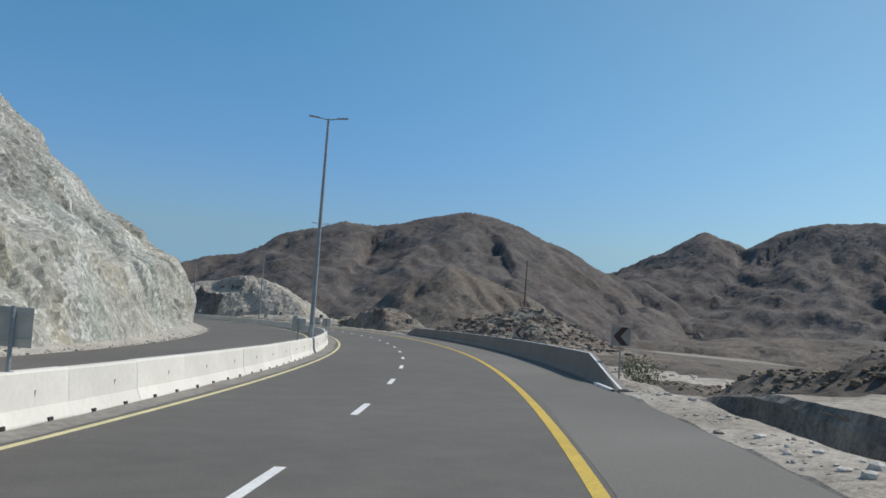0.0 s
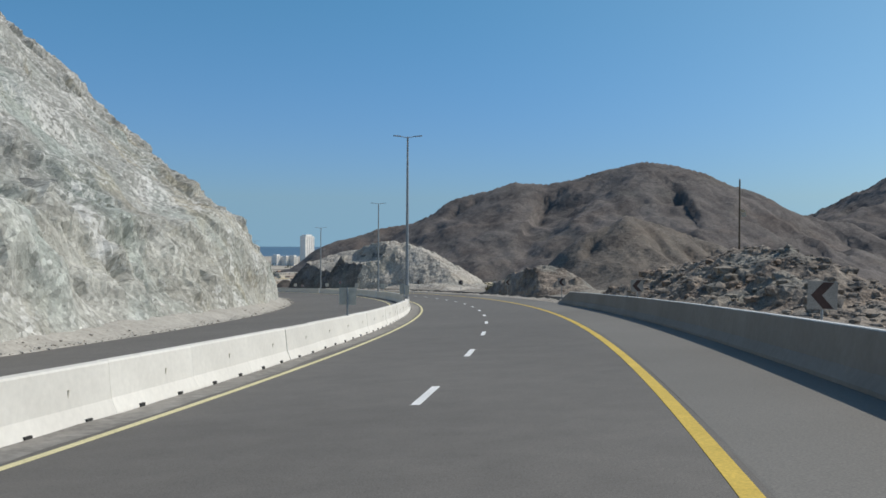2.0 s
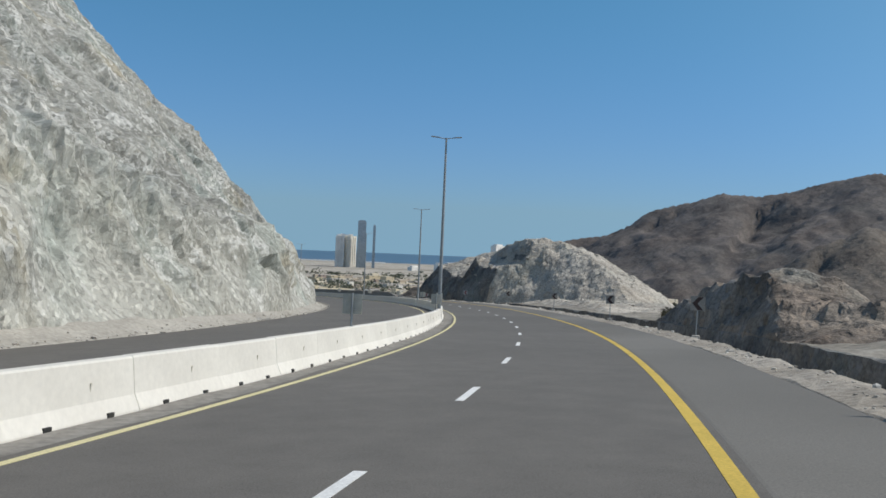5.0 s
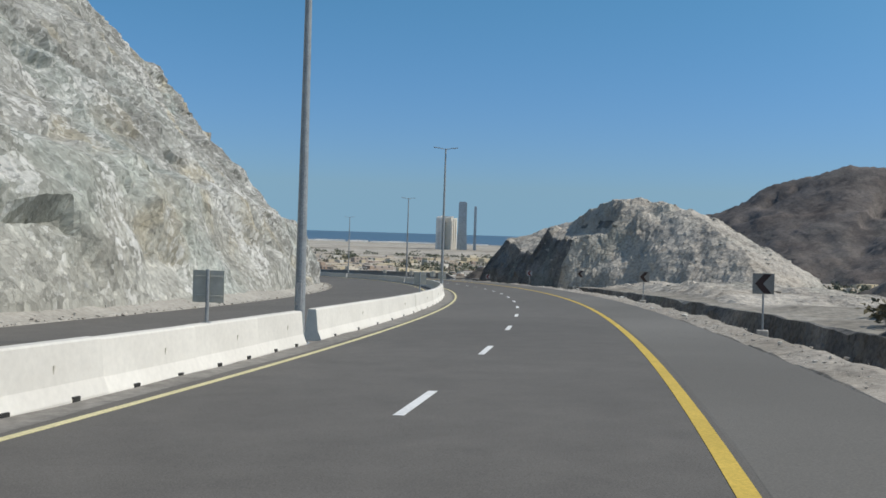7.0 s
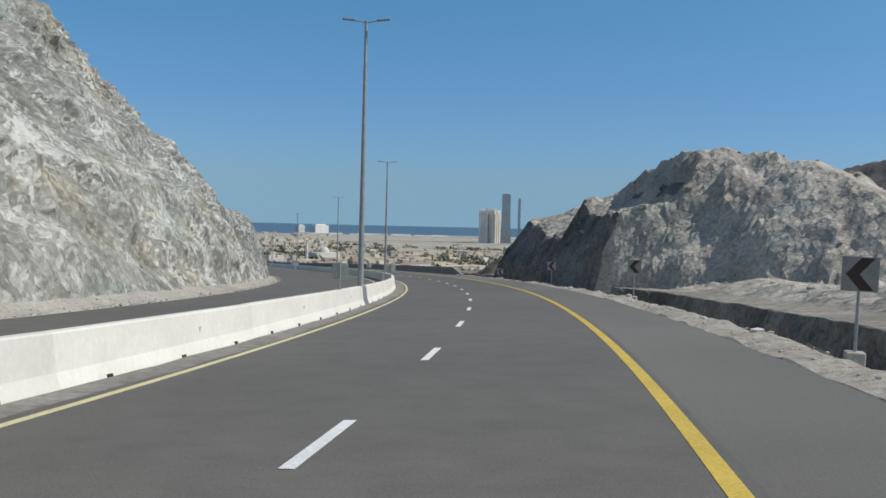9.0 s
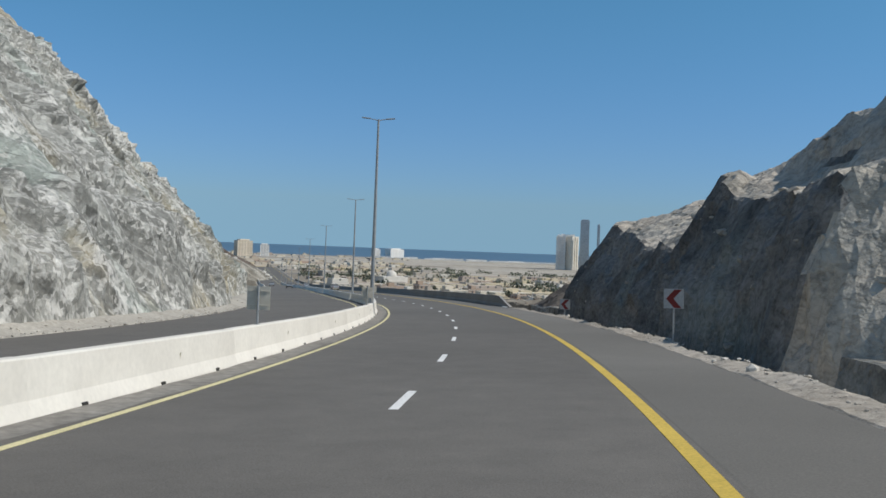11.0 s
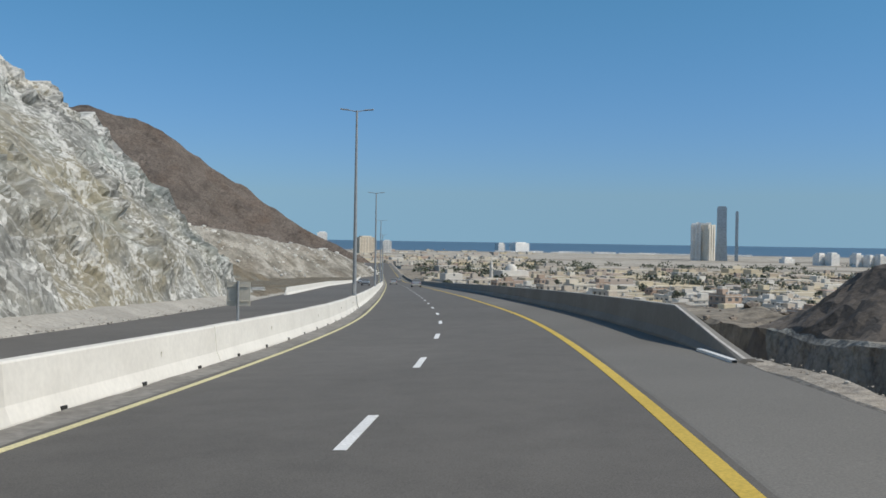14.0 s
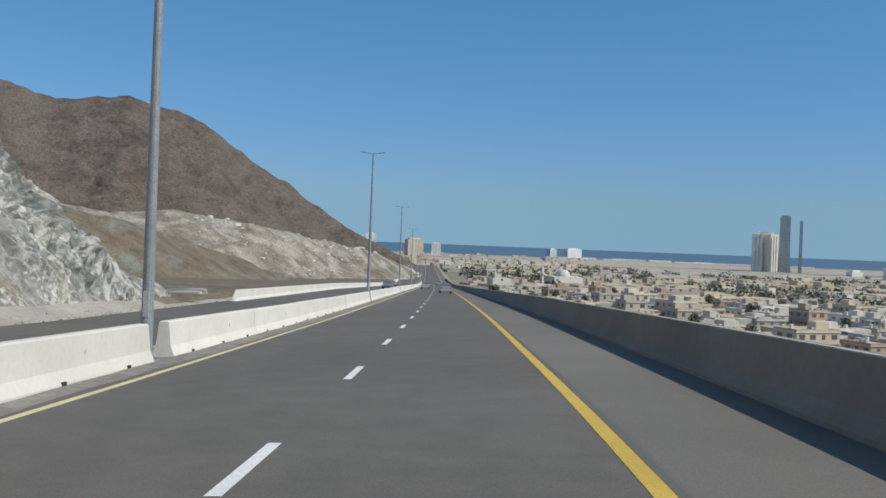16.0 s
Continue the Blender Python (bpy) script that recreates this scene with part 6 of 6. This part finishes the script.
# ---- vehicles ----
def car(label, scale=1.0):
    root = new("car")
    tagged(root, label, "car", "cars on the road")
    L2 = 2.25 * scale
    secs = [(-L2, 0.55, 0.86, 0.80), (-L2 + 0.12, 0.34, 0.98, 0.88), (-1.3 * scale, 0.30, 1.02, 0.9), (0.9 * scale, 0.30, 0.98, 0.9), (L2 - 0.35, 0.32, 0.86, 0.86), (L2, 0.5, 0.68, 0.72)]
    bm = bmesh.new()
    rows = []
    for y, lo_, hi_, hw in secs:
        rows.append([bm.verts.new((x, y, z_)) for x, z_ in ((-hw * 0.94, lo_), (-hw, (lo_ + hi_) / 2), (-hw * 0.93, hi_), (hw * 0.93, hi_), (hw, (lo_ + hi_) / 2), (hw * 0.94, lo_))])
    for a, b in zip(rows[:-1], rows[1:]):
        for i in range(6):
            bm.faces.new((a[i], a[(i + 1) % 6], b[(i + 1) % 6], b[i]))
    bm.faces.new(rows[0])
    bm.faces.new(list(reversed(rows[-1])))
    bmesh.ops.recalc_face_normals(bm, faces=bm.faces)
    body = part("body", bm, CAR_PAINT, root)
    bm = bmesh.new()
    lo4 = [bm.verts.new(p) for p in ((-0.80, -1.95, 0.96), (0.80, -1.95, 0.96), (0.80, 1.15, 0.94), (-0.80, 1.15, 0.94))]
    hi4 = [bm.verts.new(p) for p in ((-0.62, -1.35, 1.46), (0.62, -1.35, 1.46), (0.62, 0.35, 1.46), (-0.62, 0.35, 1.46))]
    for i in range(4):
        bm.faces.new((lo4[i], lo4[(i + 1) % 4], hi4[(i + 1) % 4], hi4[i]))
    part("windows", bm, GLASS_DARK, root, "dark car glass")
    part("roof_panel", box((0, -0.5, 1.475), (1.26, 1.72, 0.04), 0.015), CAR_PAINT, root)
    part("bumper", box((0, -L2 - 0.02, 0.47), (1.62, 0.12, 0.22), 0.03), SIGN_BACK, root)
    part("plate_holder", box((0, -L2 - 0.085, 0.66), (0.5, 0.02, 0.11)), SIGN_WHITE, root)
    for x in (-0.68, 0.68):
        part("tail_lamp", box((x, -L2 - 0.005, 0.77), (0.26, 0.05, 0.13), 0.015), RED_LENS, root)
        part("headlamp", box((x * 0.95, L2 - 0.04, 0.62), (0.3, 0.1, 0.11), 0.02), SIGN_WHITE, root)
        for y in (-1.4, 1.35):
            wh = part("wheel", tube((x * 1.14 - 0.1, y, 0.32), (x * 1.14 + 0.1, y, 0.32), 0.32, 0.32, 16), TYRE, root)
            part("rim", tube((x * 1.14 - 0.106, y, 0.32), (x * 1.14 + 0.106, y, 0.32), 0.19, 0.19, 12), STEEL, wh)
    return root


car_ob = car("silver saloon car driving ahead in the lane")
car_ob.matrix_basis = along(441, 445, 1.9, 0.01)
for s, off, back in ((505, -1.9, 0), (470, -8.2, 180), (560, -11.5, 180), (640, 1.8, 0)):
    copy_thing(car_ob, along(s, s + 4, off, 0.01) @ pose(0, 0, 0, 0, 0, back))

# ---- loose stones, boulders and bushes ----
def stone_mesh(seed, flat=0.7):
    r = random.Random(seed)
    bm = bmesh.new()
    bmesh.ops.create_icosphere(bm, subdivisions=1, radius=1.0)
    for v in bm.verts:
        v.co *= r.uniform(0.65, 1.15)
        v.co.z *= flat
    return bm


stone_shapes = []
for k in range(6):
    bm = stone_mesh(k)
    bm.verts.index_update()
    stone_shapes.append((np.array([v.co[:] for v in bm.verts]), np.array([[v.index for v in f.verts] for f in bm.faces])))
    bm.free()


def scatter(name, places, label, material):
    """Many small stones (x, y, z, size) as one object."""
    V, Fc, n = [], [], 0
    rs = np.random.RandomState(11)
    for x, y, z, sz in places:
        v, f = stone_shapes[rs.randint(6)]
        a = rs.uniform(0, 6.28)
        c, s = math.cos(a), math.sin(a)
        q = v * sz * rs.uniform(0.7, 1.3, 3)
        V.append(np.stack([x + q[:, 0] * c - q[:, 1] * s, y + q[:, 0] * s + q[:, 1] * c, z + q[:, 2]], -1))
        Fc.append(f + n)
        n += len(v)
    return tagged(array_mesh(name, np.concatenate(V), np.concatenate(Fc), material), label, "stones", kind="stuff")


rs = np.random.RandomState(3)
ss = np.concatenate([rs.uniform(0, 30, 320), rs.uniform(104, 292, 1700)])
oo = 6.45 + rs.gamma(2.0, 0.45, len(ss))
P, zz = ground_z(ss, oo)
scatter("stones", [(p[0], p[1], z, s) for p, z, s in zip(P, zz, 0.01 + rs.gamma(1.3, 0.016, len(ss)))], "loose pale stones along the gravel shoulder", STONE)
ss = np.concatenate([rs.uniform(8, 27, 25), rs.uniform(110, 236, 60), rs.uniform(236, 290, 45)])
oo = 7.15 + rs.normal(0, 0.28, len(ss))
P, zz = ground_z(ss, oo)
scatter("stones", [(p[0], p[1], z + 0.01, s) for p, z, s in zip(P, zz, 0.03 + rs.gamma(1.5, 0.03, len(ss)))], "chalky white lumps of stone along the ditch edge", CHALK)
ss = rs.uniform(30, 380, 2600)
oo = -15.7 - np.abs(rs.normal(0, 0.7, len(ss)))
P = road(ss, oo, 0.06)
scatter("stones", [(p[0], p[1], p[2] + 0.5 * smoothstep(16.1, 18.2, -o), s) for p, o, s in zip(P, oo, 0.012 + rs.gamma(1.3, 0.018, len(ss)))], "fallen rock fragments at the foot of the cutting", STONE)
ss, oo = rs.uniform(6, 60, 420), 12 + rs.gamma(2, 6, 420)
P, zz = ground_z(ss, oo)
scatter("stones", [(p[0], p[1], z, s) for p, z, s in zip(P, zz, 0.03 + rs.gamma(1.4, 0.05, 420))], "scattered stones on the dry valley floor", STONE)


ss, oo = rs.uniform(298, 470, 2200), 8 + rs.gamma(2.2, 7, 2200)
P, zz = ground_z(ss, oo)
scatter("stones", [(p[0], p[1], z, s) for p, z, s in zip(P, zz, 0.05 + rs.gamma(1.3, 0.08, len(ss)))], "rubble strewn over the bank below the parapet", BROWN_ROCK)


def rocks_on(shape, count, size, label, material, seed):
    """Broken rocks lying on a mound given as (places, heights)."""
    P, H = shape
    r_ = np.random.RandomState(seed)
    at = np.argwhere(H > 0.25)
    pick = at[r_.randint(len(at), size=count)]
    scatter("stones", [(*P[i, j], size * (0.4 + r_.gamma(1.6, 0.45))) for i, j in pick], label, material)


bank_at = np.empty(len(BANK.data.vertices) * 3, np.float32)
BANK.data.vertices.foreach_get("co", bank_at)
bank_at = bank_at.reshape(-1, 3)
pale = fbm(bank_at[:, 0], bank_at[:, 1], 0, 26, 3, 0.5, 141) + 0.4 * fbm(bank_at[:, 0], bank_at[:, 1], 0, 7, 2, 0.5, 143)
bank_at = bank_at[(pale > 0.15) & (bank_at[:, 2] > -34)]
bank_at = bank_at[rs.randint(len(bank_at), size=1500)]
scatter("stones", [(*p.tolist(), 0.25 + rs.gamma(1.3, 0.3)) for p in bank_at], "pale blocks of quarried rock strewn over the bank", CHALK)
rocks_on(BROWN_MOUND, 1500, 0.24, "brown broken rocks strewn over the mound", BROWN_ROCK, 31)
rocks_on(CUT_MOUND, 900, 0.12, "pale rubble lying on the hillside", HILL_ROCK, 32)
rocks_on(LOW_BANK, 600, 0.10, "dug rocks lying on the low bank", SCREE, 33)


def bush(seed, size):
    bm = leaf_cloud(size, size * 0.9, 170, seed, size * 0.16)
    for k in range(7):
        a = random.Random(seed + k).uniform(0, 6.28)
        tube_into(bm, (0, 0, -0.05), (math.cos(a) * size * 0.5, math.sin(a) * size * 0.5, size * 0.5), 0.02 * size, 0.008 * size, 5)
    return tagged(part("bush", bm, DRY_BUSH), "dry grey-green desert shrub on the gravel", "bush", "desert shrubs")


def green_shrub(seed, size):
    """A loose green desert shrub with thin stems."""
    bm = leaf_cloud(size, size * 0.95, 1500, seed, size * 0.034)
    for k in range(9):
        a = random.Random(seed + k).uniform(0, 6.28)
        tube_into(bm, (0, 0, -0.05), (math.cos(a) * size * 0.55, math.sin(a) * size * 0.55, size * 0.7), 0.018 * size, 0.006 * size, 5)
    return tagged(part("bush", bm, GREEN_LEAF), "loose green desert shrub growing beside the barrier's end", "bush")


P, z = ground_z(np.array(43.0), np.array(10.8))
green_shrub(9, 1.4).matrix_basis = pose(float(P[0]), float(P[1]), float(z) - 0.05)
BUSHES = [bush(5, 1.0), bush(6, 0.7)]
bush_spots = [(19, 17.5, 1.5), (27, 22, 1.3), (38, 30, 1.2), (169, 12.6, 0.9), (171.5, 13.4, 1.1), (174, 14.2, 1.0), (176.5, 15.0, 1.2), (180, 16.2, 0.9), (167.5, 14.8, 1.2),
              (184, 18, 0.8), (172, 16.5, 1.1), (12, 24, 1.3), (46, 36, 1.8), (22, 40, 2.0), (8, 33, 1.6)]
bush_spots += [(rs.uniform(318, 460), 11 + rs.gamma(2.0, 8), rs.uniform(0.8, 2.0)) for _ in range(60)]
for k, (s, off, size) in enumerate(bush_spots):
    P, z = ground_z(np.array(float(s)), np.array(float(off)))
    m = pose(float(P[0]), float(P[1]), float(z) - 0.03, 0, 0, 47 * k)
    b = BUSHES[k % 2]
    if k < 2:
        b.matrix_basis = m @ Matrix.Diagonal((1, 1, 1, 1))
    else:
        c = copy_thing(b, m)
        c.scale = (size, size, size * 0.6)


def utility_pole():
    root = new("utility_pole")
    tagged(root, "thin weathered utility pole behind the rock mound", "pole")
    part("shaft", tube((0, 0, -1), (0, 0, 8.5), 0.11, 0.07, 8), BARK, root)
    dish = bmesh.new()
    bmesh.ops.create_cone(dish, cap_ends=False, segments=14, radius1=0.42, radius2=0.06, depth=0.16, matrix=Matrix.Translation((0.55, 0, 5.4)) @ Matrix.Rotation(radians(70), 4, "Y"))
    tube_into(dish, (0.04, 0, 5.4), (0.5, 0, 5.4), 0.025, 0.025, 6)
    part("dish", dish, SIGN_BACK, root, "small grey antenna dish")
    part("cap", tube((0, 0, 8.5), (0, 0, 8.62), 0.09, 0.05, 8), STEEL, root)
    return root


P, z = ground_z(np.array(125.6), np.array(27.2))
utility_pole().matrix_basis = pose(float(P[0]), float(P[1]), float(z) + 2.5)
